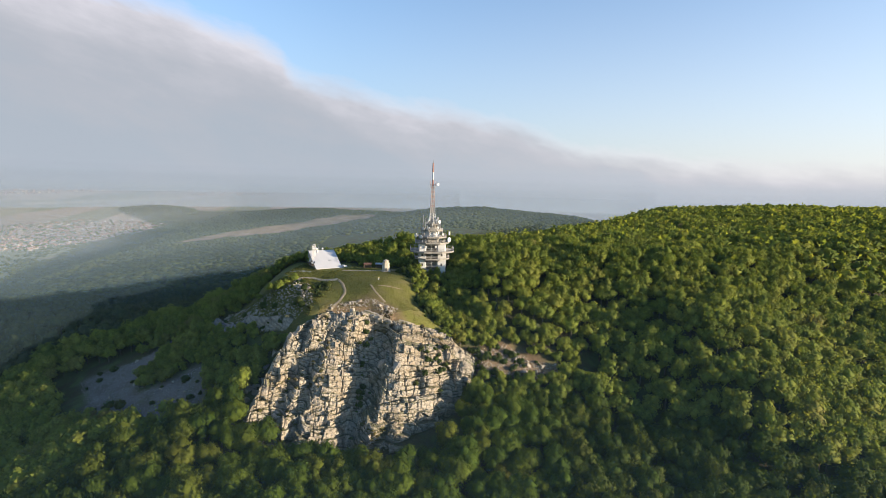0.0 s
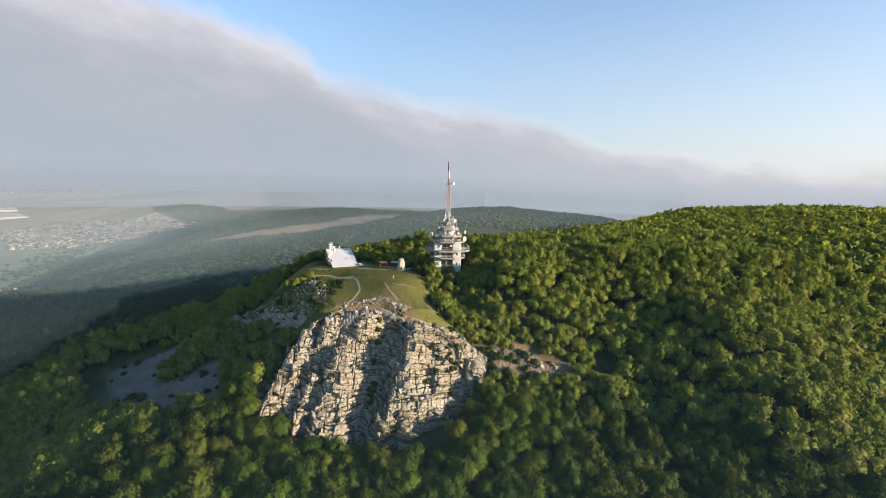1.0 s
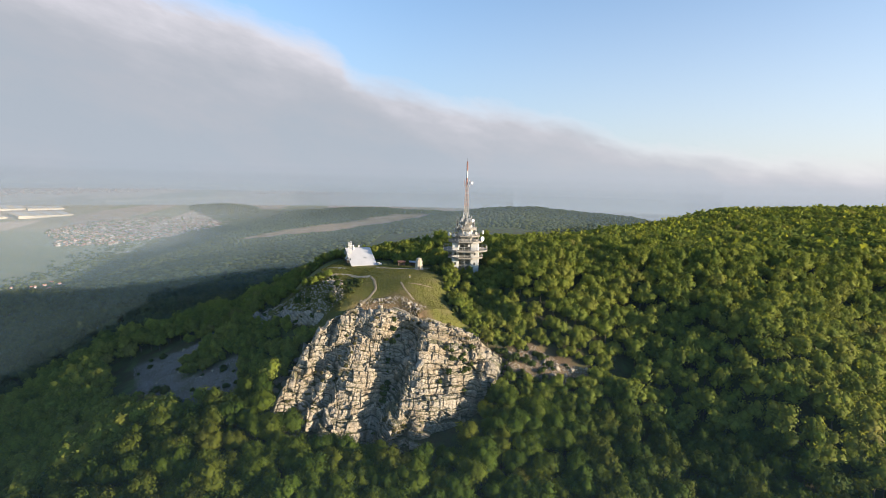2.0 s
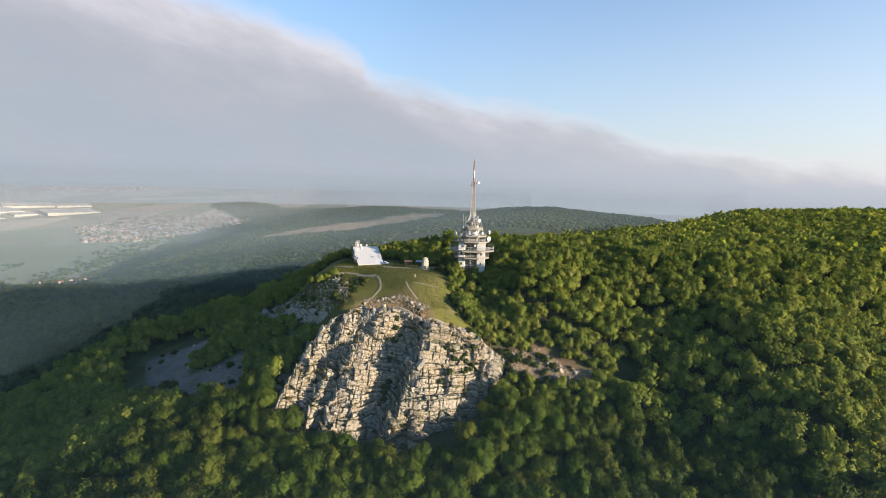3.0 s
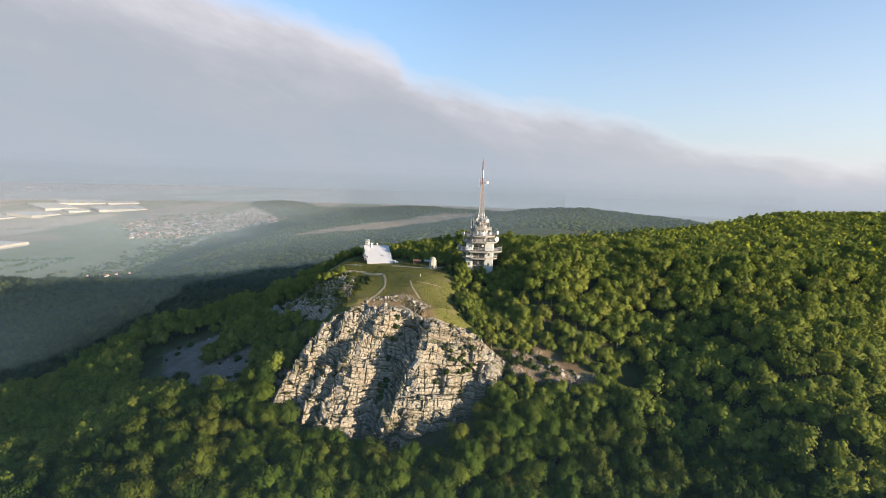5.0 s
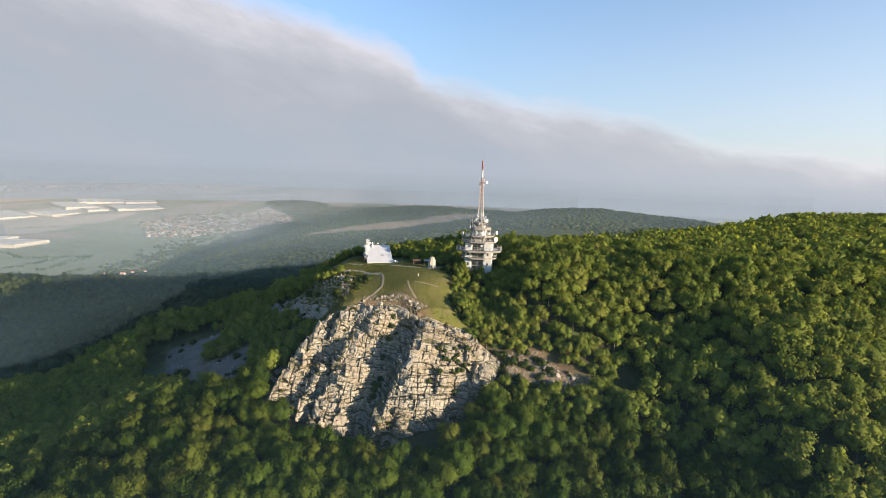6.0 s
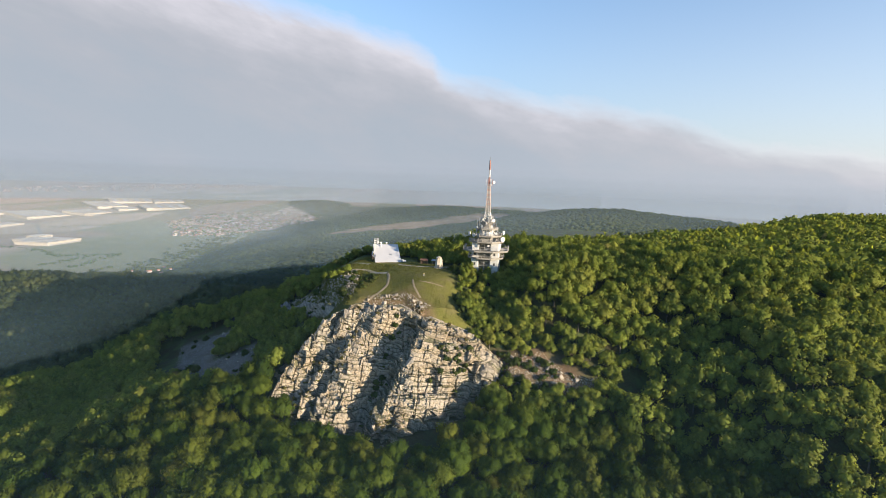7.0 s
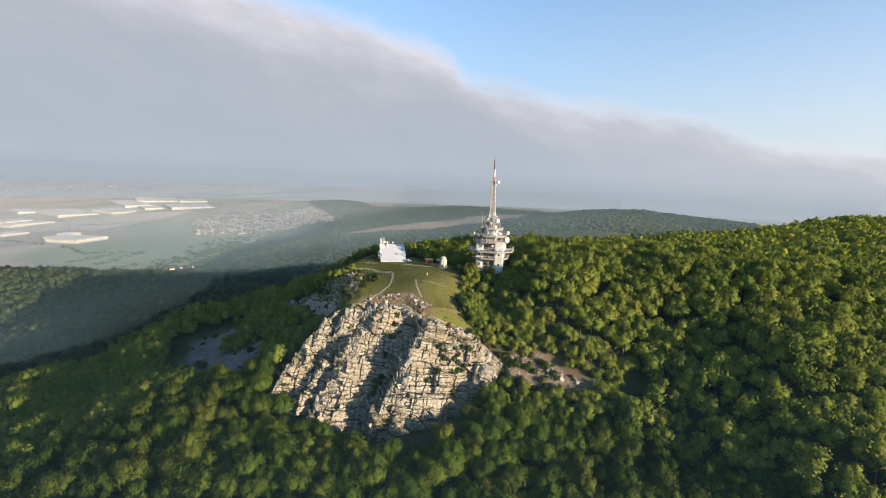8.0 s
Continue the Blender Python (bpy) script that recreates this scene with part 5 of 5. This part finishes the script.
RUBBLE = plain_material("broken_limestone", (0.20, 0.17, 0.125), (0.36, 0.32, 0.26), 0.5, 0.95, bump=0.8)


def loose_stuff(name, ring, count, seed, lo, hi, material, label, category):
    """Small stones, joined: too many to count."""
    g = np.random.default_rng(seed)
    x, y = ring_points(ring, count, seed, 4)
    z = ground_at(x, y)
    cube = np.array([(a, b, c) for a in (-0.5, 0.5) for b in (-0.5, 0.5) for c in (-0.5, 0.5)])
    quad = np.array([(0, 1, 3, 2), (4, 6, 7, 5), (0, 4, 5, 1), (2, 3, 7, 6), (0, 2, 6, 4), (1, 5, 7, 3)])
    s = lo + (hi - lo) * g.uniform(0, 1, len(x)) ** 2
    v = cube[None] * g.uniform(0.6, 1.3, (len(x), 8, 3)) * s[:, None, None]
    a = g.uniform(0, 6.28, len(x))
    c, d = np.cos(a)[:, None], np.sin(a)[:, None]
    v = np.stack([v[..., 0] * c - v[..., 1] * d, v[..., 0] * d + v[..., 1] * c + 0.4 * v[..., 2], v[..., 2] * 0.8 + 0.3 * v[..., 0]], -1) + np.stack([x, y, z + 0.1 * s], -1)[:, None]
    f = (quad[None] + 8 * np.arange(len(x))[:, None, None]).reshape(-1, 4)
    tagged(new(name, mesh_of(name, v.reshape(-1, 3), f, [material])), label, category, kind="stuff")


loose_stuff("scree_stones", SCREE_RING, 4200, 81, 0.08, 0.34, SCREE, "grey scree of loose broken stones", "scree")
loose_stuff("earth_stones", BARE_RING, 2200, 82, 0.10, 0.45, RUBBLE, "pale stones strewn on the earth slope", "stones")
loose_stuff("slope_rubble", [(-106, 239), (-98, 241), (-82, 230), (-66, 222), (-62, 234), (-54, 222), (-50, 206), (-58, 201), (-74, 206), (-97, 226)], 1500, 84, 0.15, 0.75, RUBBLE, "broken limestone strewn over the steep brow", "rubble")
loose_stuff("crest_rubble", [(-46, 198), (-42, 206), (-28, 211), (-15, 206), (-18, 197), (-30, 200)], 1100, 83, 0.12, 0.42, RUBBLE, "limestone rubble along the cliff crest", "rubble")


def build_grass():
    g = np.random.default_rng(91)
    x, y = ring_points(MEADOW + [], 16000, 92, 4)
    x2, y2 = ring_points(LEDGE_RING, 9000, 93, 4)
    x, y = np.append(x, x2), np.append(y, y2)
    ok = (np.hypot(x + 54, y - 261) > 11) & (np.hypot(x + 24.3, y - 249.5) > 2.6)
    x, y = x[ok], y[ok]
    z = ground_at(x, y)
    n = len(x)
    h = g.uniform(0.08, 0.22, n) * np.where(x < -47, 1.8, 1.0)
    verts, faces = [], []
    for k in range(3):
        a = g.uniform(0, 6.28, n)
        lean = g.uniform(0.8, 1.8, n) * h
        dx, dy = np.cos(a), np.sin(a)
        w = g.uniform(0.12, 0.25, n)
        v = np.stack([np.stack([x - dy * w, y + dx * w, z - 0.05], -1), np.stack([x + dy * w, y - dx * w, z - 0.05], -1), np.stack([x + dx * lean, y + dy * lean, z + h], -1)], 1)
        verts.append(v.reshape(-1, 3))
        faces.append(np.arange(3 * n).reshape(-1, 3) + 3 * n * k)
    tint = np.tile(np.repeat(g.uniform(0, 1, n), 3), 3)
    tagged(new("meadow_grass", mesh_of("meadow_grass", np.concatenate(verts), np.concatenate(faces), [GRASS], {"tint": tint})), "short spring grass on the summit meadow", "grass", kind="stuff")


GRASS = foliage_material("meadow_grass", [(0.0, (0.100, 0.112, 0.022)), (0.5, (0.140, 0.142, 0.030)), (1.0, (0.185, 0.160, 0.050))], 0.3, 0.0)
build_grass()


def shrub_model(seed):
    v, f = as_tris(*crown(1, 200, 0.15, 6, OCTA, 700 + seed, 0.62))
    return mesh_of("shrub", v, f, [SHRUB], {"tint": np.full(len(v), 0.2 * seed), "round": crown_round(v * (1, 1, 1.5))})


SHRUBS = [shrub_model(i) for i in range(5)]
TUFT = foliage_material("dry_tuft_foliage", [(0.0, (0.075, 0.080, 0.026)), (0.5, (0.115, 0.108, 0.038)), (1.0, (0.160, 0.126, 0.060))], 0.4)


def tuft_model(seed):
    v, f = as_tris(*crown(1, 110, 0.20, 5, OCTA, 720 + seed, 0.45))
    return mesh_of("tuft", v, f, [TUFT], {"tint": np.full(len(v), 0.2 * seed), "round": crown_round(v * (1, 1, 1.5))})


TUFTS = [tuft_model(i) for i in range(3)]


def shrub(x, y, z, s, g, label, group, models=SHRUBS):
    ob = new("shrub", models[int(g.integers(0, len(models)))])
    ob.matrix_world = Matrix.LocRotScale((x, y, z - 0.15 * s), Euler((0, 0, g.uniform(0, 6.28))), (s, s, s * g.uniform(0.8, 1.3)))
    tagged(ob, label, "shrub", group)


def build_shrubs():
    g = np.random.default_rng(95)
    for ring, count, lo, hi, label, group in (
            ([(-62, 234), (-48, 230), (-44, 214), (-50, 202), (-58, 206), (-66, 220)], 24, 0.7, 1.9, "low green thorn shrub on the slope beside the path", "shrubs beside the path"),
            (LOW_RING, 22, 0.8, 2.6, "low shrub among the rocks of the outcrop", "shrubs on the outcrop"),
            (SCREE_RING, 20, 0.7, 2.4, "lone green shrub growing on the scree", "shrubs on the scree"),
            (BARE_RING, 48, 0.6, 2.0, "small shrub on the bare earth slope", "shrubs on the earth slope"),
            ([(13, 184), (19, 186), (24, 203), (17, 207)], 16, 1.0, 2.6, "leafy bush growing against the end of the cliff", "bushes at the cliff end"),
            ([(2, 206), (5, 217), (16, 216), (14, 204), (6, 203)], 26, 1.0, 2.6, "leafy bush between the meadow and the earth slope", "bushes above the earth slope"),
            ([(-12, 240), (-8, 252), (-16, 252), (-18, 247)], 12, 1.0, 2.4, "rounded green bush near the turret", "bushes near the turret"),
            ([(-6, 232), (0, 214), (4, 204), (-2, 202), (-8, 222)], 26, 0.8, 2.2, "bush at the wood's edge along the meadow", "bushes at the wood's edge")):
        x, y = ring_points(ring, count, int(lo * 100 + count))
        for a, b, c in zip(x, y, ground_at(x, y)):
            shrub(float(a), float(b), float(c), float(lo + (hi - lo) * g.uniform() ** 1.5), g, label, group)
    # tufts rooted on the ledges of the cliff
    nu, nv, _ = CLIFF_FACE.shape
    for k in range(150):
        u0, v0, du, dv = ((0.82, 0.40, 0.05, 0.22), (0.535, 0.50, 0.03, 0.38), (0.22, 0.62, 0.09, 0.2), (0.33, 0.4, 0.1, 0.3), (0.60, 0.88, 0.05, 0.08), (0.5, 0.15, 0.3, 0.1), (0.17, 0.85, 0.1, 0.1))[k % 7]
        i = int(np.clip(g.normal(u0, du * 0.5), 0.02, 0.98) * (nu - 1))
        j = int(np.clip(g.normal(v0, dv * 0.5), 0.04, 0.97) * (nv - 1))
        p = CLIFF_FACE[i, j]
        big = 1.3 if k % 7 < 2 else 0.9
        shrub(float(p[0]), float(p[1]), float(p[2]), float(big * g.uniform(0.4, 1.2)), g, "small olive tuft rooted in a crack of the cliff", "shrubs on the cliff", SHRUBS if k % 7 < 2 else TUFTS)


build_shrubs()


# ---------------------------------------------------------------- the valley: town, works and hedges
HOUSE_WALL = plain_material("house_render", (0.34, 0.31, 0.275), (0.54, 0.50, 0.455), 0.2, 0.9)
TILE = plain_material("clay_tiles", (0.26, 0.12, 0.085), (0.40, 0.21, 0.155), 0.2, 0.9)
HALL_WHITE = plain_material("pale_hall_cladding", (0.42, 0.36, 0.29), (0.56, 0.50, 0.41), 0.02, 0.8)


def house_meshes(w, d, h, rise):
    bm = bmesh.new()
    box(bm, -w / 2, w / 2, -d / 2, d / 2, -1, h)
    wall = bpy.data.meshes.new("wall")
    bm.to_mesh(wall)
    bm = bmesh.new()
    a = [bm.verts.new(c) for c in ((-w / 2 - 0.4, -d / 2 - 0.5, h), (-w / 2 - 0.4, d / 2 + 0.5, h), (-w / 2 - 0.4, 0, h + rise))]
    b = [bm.verts.new((w / 2 + 0.4, v.co.y, v.co.z)) for v in a]
    for i in range(3):
        bm.faces.new((a[i], a[(i + 1) % 3], b[(i + 1) % 3], b[i]))
    bm.faces.new(a[::-1])
    bm.faces.new(b)
    bmesh.ops.recalc_face_normals(bm, faces=bm.faces)
    roof = bpy.data.meshes.new("roof")
    bm.to_mesh(roof)
    bm.free()
    wall.materials.append(HOUSE_WALL)
    roof.materials.append(TILE)
    return wall, roof


def build_town():
    g = np.random.default_rng(33)
    kinds = []
    for w, d, h, rise in ((14, 10, 6, 5), (18, 11, 6, 5), (12, 10, 8, 5), (22, 12, 7, 4)):
        t = thing("house", 0, 0, -900, "pale rendered house with red tiled roof in the valley town", "house", "houses of the valley town")
        for name, me in zip(("wall", "roof"), house_meshes(w, d, h, rise)):
            new(name, me).parent = t
        kinds.append(t)
    n = 0
    town = [(-1972, 2097), (-1998, 2321), (-1972, 2506), (-1829, 2665), (-1644, 2729), (-1432, 2712), (-1413, 2352), (-1365, 1941), (-1561, 1991)]
    for ring, count in ((town, 235), ([(-1696, 1850), (-1561, 1991), (-1408, 1900), (-1408, 1767), (-1556, 1681)], 48), ([(-1067, 1022), (-1076, 1088), (-1000, 1138), (-880, 980)], 14)):
        x, y = ring_points(ring, count, 300 + count)
        z = height(x, y)
        for i in range(len(x)):
            m = pose(float(x[i]), float(y[i]), float(z[i]), 0, 0, float(g.choice([20, 110, 65, 155]) + g.normal(0, 8)))
            small = float(g.uniform(0.38, 0.56))
            if n < 4:
                t = kinds[n]
            else:
                t = copy_thing(kinds[int(g.integers(0, 4))], m)
            t.matrix_world = m @ Matrix.Diagonal((small, small, small, 1))
            n += 1


build_town()


def build_hall(x, y, w, d, h, turn, label):
    ux, uy = -math.sin(radians(turn)) * d / 2, math.cos(radians(turn)) * d / 2
    front, back = float(height(x - ux, y - uy)), float(height(x + ux, y + uy))
    t = thing("factory_hall", x, y, (front + back) / 2, label, "industrial hall", "halls of the works in the valley", turn)
    t.matrix_world = pose(x, y, (front + back) / 2, math.degrees(math.atan2(back - front, d)), 0, turn)
    part("wall", box(bmesh.new(), -w / 2, w / 2, -d / 2, d / 2, -2, h), HALL_WHITE, t)
    part("roof", box(bmesh.new(), -w / 2 - 1, w / 2 + 1, -d / 2 - 1, d / 2 + 1, h, h + 1.2), HALL_WHITE, t)
    part("gate_band", box(bmesh.new(), -w / 2 + 3, w / 2 - 3, -d / 2 - 0.4, -d / 2, 1, h * 0.45), GREY_STEEL, t, "grey band of gates")
    for k in range(4):
        xx = -w / 2 + w * (k + 0.5) / 4
        part("skylight", box(bmesh.new(), xx - w / 20, xx + w / 20, -d / 2 + 4, d / 2 - 4, h + 1.2, h + 2.4), ROOF_TIN, t)


def hall_along(ax, ay, bx, by, d, h, label):
    """A hall whose long front runs from a to b, with its depth away from the hill."""
    w, turn = math.hypot(bx - ax, by - ay), math.atan2(by - ay, bx - ax)
    build_hall((ax + bx) / 2 - math.sin(turn) * d / 2, (ay + by) / 2 + math.cos(turn) * d / 2, w, d, h, math.degrees(turn), label)


for row in ((-2436, 1756, -2420, 1950, 190, 9, "long cream factory hall in the valley"), (-2356, 1972, -2372, 2140, 130, 9, "cream factory hall with flat roof"),
            (-2480, 2150, -2440, 2300, 170, 10, "pale flat-roofed factory hall"), (-2372, 2180, -2340, 2275, 70, 9, "low cream production hall"),
            (-2287, 2280, -2190, 2500, 120, 10, "very long cream factory hall beside the road"), (-2569, 2304, -2440, 2480, 100, 10, "cream hall at the back of the works"),
            (-2420, 2470, -2330, 2600, 70, 9, "small cream hall of the works"), (-1652, 1262, -1680, 1400, 120, 10, "low white warehouse among green fields"),
            (-1800, 1300, -1810, 1390, 60, 6, "low grey-white shed among the fields"), (-1870, 1392, -1880, 1450, 50, 6, "small pale shed by the road"),
            (-2005, 1250, -2030, 1360, 70, 7, "low pale shed by the field road"), (-2284, 1452, -2335, 1670, 60, 8, "long pale storage hall"),
            (-2400, 1510, -2430, 1640, 60, 8, "pale storage hall with flat roof"), (-2620, 1700, -2600, 1800, 90, 9, "cream hall at the edge of the works")):
    hall_along(*row)


def valley_strip(name, line, width, material, label, category, lift):
    p = []
    for (ax, ay), (bx, by) in zip(line, line[1:]):
        n = max(2, int(math.hypot(bx - ax, by - ay) / 40))
        p += [(ax + (bx - ax) * i / n, ay + (by - ay) * i / n) for i in range(n)]
    p = np.array(p + [line[-1]], float)
    d = np.gradient(p, axis=0)
    d /= np.linalg.norm(d, axis=1)[:, None]
    nrm = np.stack([-d[:, 1], d[:, 0]], -1) * width / 2
    v = np.concatenate([p - nrm, p + nrm])
    z = height(v[:, 0], v[:, 1]) + lift
    n = len(p)
    i = np.arange(n - 1)
    f = np.stack([i, i + 1, n + i + 1, n + i], -1)
    tagged(new(name, mesh_of(name, np.column_stack([v, z]), f, [material])), label, category, kind="structure")


ASPHALT = plain_material("pale_road", (0.22, 0.21, 0.20), (0.34, 0.33, 0.31), 0.05, 0.9)
SOIL = plain_material("ploughed_soil", (0.30, 0.22, 0.17), (0.40, 0.30, 0.24), 0.01, 0.95)
YARD = plain_material("works_yard", (0.27, 0.22, 0.18), (0.40, 0.35, 0.29), 0.02, 0.95)
STRAW = plain_material("pale_stubble_field", (0.42, 0.38, 0.24), (0.52, 0.47, 0.32), 0.01, 0.95)
valley_strip("valley_road", [(-2700, 1380), (-2330, 1700), (-2280, 2200), (-2100, 2560)], 12, ASPHALT, "pale road through the valley", "road", 2.0)
valley_strip("valley_road", [(-2200, 1150), (-1760, 1240), (-1980, 1480), (-2300, 1700)], 9, ASPHALT, "pale field road in the valley", "road", 2.0)
valley_strip("works_yard", [(-2520, 1560), (-2500, 1800), (-2470, 2050), (-2440, 2300), (-2360, 2560)], 230, YARD, "pale brown yard of the works", "yard", 1.2)
valley_strip("stubble_field", [(-2330, 2900), (-2100, 3150), (-1740, 3500)], 70, STRAW, "pale stubble field in the valley", "field", 1.4)
valley_strip("ploughed_field", [(-3150, 2600), (-2950, 3000), (-2700, 3400)], 190, SOIL, "reddish ploughed field beyond the works", "field", 1.2)


def build_hedges():
    g = np.random.default_rng(44)
    xs, ys = [], []
    for (ax, ay), (bx, by), n in (((-1440, 1130), (-1317, 1230), 50), ((-1329, 997), (-1354, 1160), 40), ((-1231, 1000), (-1317, 1230), 45), ((-1560, 1180), (-1440, 1130), 30),
                                  ((-1900, 1200), (-1560, 1180), 40), ((-2020, 2380), (-1900, 2500), 30), ((-1450, 1750), (-1640, 2300), 60), ((-2300, 2950), (-1800, 3420), 80), ((-2200, 1650), (-2050, 1950), 40)):
        f = g.uniform(0, 1, n)
        xs.append(ax + (bx - ax) * f + g.normal(0, 7, n))
        ys.append(ay + (by - ay) * f + g.normal(0, 7, n))
    x, y = np.concatenate(xs), np.concatenate(ys)
    s = g.uniform(1.8, 3.6, len(x))
    plant("valley_hedges", KIND_D, x, y, height(x, y), s, s, "dark hedgerows and trees between the fields", 45, FOLIAGE)
    x, y = ring_points([(-1990, 2080), (-2010, 2330), (-1980, 2520), (-1830, 2680), (-1640, 2740), (-1425, 2720), (-1405, 2350), (-1390, 1780), (-1556, 1670), (-1700, 1850)], 520, 46)
    s = g.uniform(3, 6, len(x))
    plant("town_trees", KIND_D, x, y, height(x, y), s, s, "garden trees between the houses", 47, FOLIAGE)
    a, r = g.uniform(0, 6.28, 420), np.sqrt(g.uniform(0, 1, 420)) * 1.45
    x, y = -1640 + 150 * r * np.cos(a), 3050 + 120 * r * np.sin(a)
    s = g.uniform(5, 8, len(x))
    plant("hill_wood", KIND_D, x, y, height(x, y), s, s * 0.7, "dark wood on the low hill behind the town", 48, FAR_WOOD, 1.2)
    # the wooded fringe that thins out into the fields at the foot of the ridge
    f = g.uniform(0, 1, 420)
    at = np.linspace(0, 1, 5)
    x = np.interp(f, at, [-900, -1030, -1110, -1230, -1390]) - np.abs(g.normal(0, 45, 420))
    y = np.interp(f, at, [760, 1000, 1300, 1560, 1950]) + g.normal(0, 30, 420)
    s = g.uniform(3.5, 7.0, len(x))
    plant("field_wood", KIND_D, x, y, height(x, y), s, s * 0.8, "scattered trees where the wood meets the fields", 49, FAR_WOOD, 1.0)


build_hedges()


def town_material():
    k = Mat("town_roofs_and_walls", 0.9)
    k.color(k.ramp(k.n("NewGeometry").outputs["Random Per Island"], [(0.0, (0.20, 0.10, 0.075)), (0.4, (0.32, 0.18, 0.13)), (0.72, (0.30, 0.24, 0.20)), (0.92, (0.40, 0.36, 0.32)), (1.0, (0.62, 0.59, 0.55))]))
    return k.m


TOWN = town_material()


def build_far_town():
    """The farther settlement, a scatter of pale roofs too far to count."""
    g = np.random.default_rng(55)
    rings = (([(-3200, 1950), (-2950, 2430), (-2600, 3000), (-2250, 3600), (-2150, 3900), (-2350, 3850), (-2800, 3200), (-3200, 2400)], 330, 1.0), ([(-1985, 2085), (-2005, 2325), (-1980, 2515), (-1830, 2675), (-1640, 2735), (-1430, 2715), (-1410, 2350), (-1390, 1780), (-1556, 1675), (-1700, 1850)], 900, 0.55), ([(-1750, 3650), (-1300, 3850), (-1200, 4000), (-1700, 3900)], 90, 1.0))
    verts, faces, count = [], [], 0
    cube = np.array([(a, b, c) for a in (-0.5, 0.5) for b in (-0.5, 0.5) for c in (0, 1)])
    quad = np.array([(0, 1, 3, 2), (4, 6, 7, 5), (0, 4, 5, 1), (2, 3, 7, 6), (1, 5, 7, 3)])
    for ring, n, big in rings:
        x, y = ring_points(ring, n, 56 + n)
        z = height(x, y)
        w, d, h = g.uniform(8, 24, len(x)), g.uniform(8, 18, len(x)), g.uniform(5, 9, len(x))
        w, d, h = w * big, d * big, h * big
        v = cube[None] * np.stack([w, d, h], -1)[:, None] + np.stack([x, y, z - 0.5], -1)[:, None]
        verts.append(v.reshape(-1, 3))
        faces.append((quad[None] + 8 * np.arange(len(x))[:, None, None]).reshape(-1, 4) + count)
        count += 8 * len(x)
    tagged(new("far_town", mesh_of("far_town", np.concatenate(verts), np.concatenate(faces), [TOWN])), "pale far town buildings standing in the haze", "town", kind="stuff")


build_far_town()
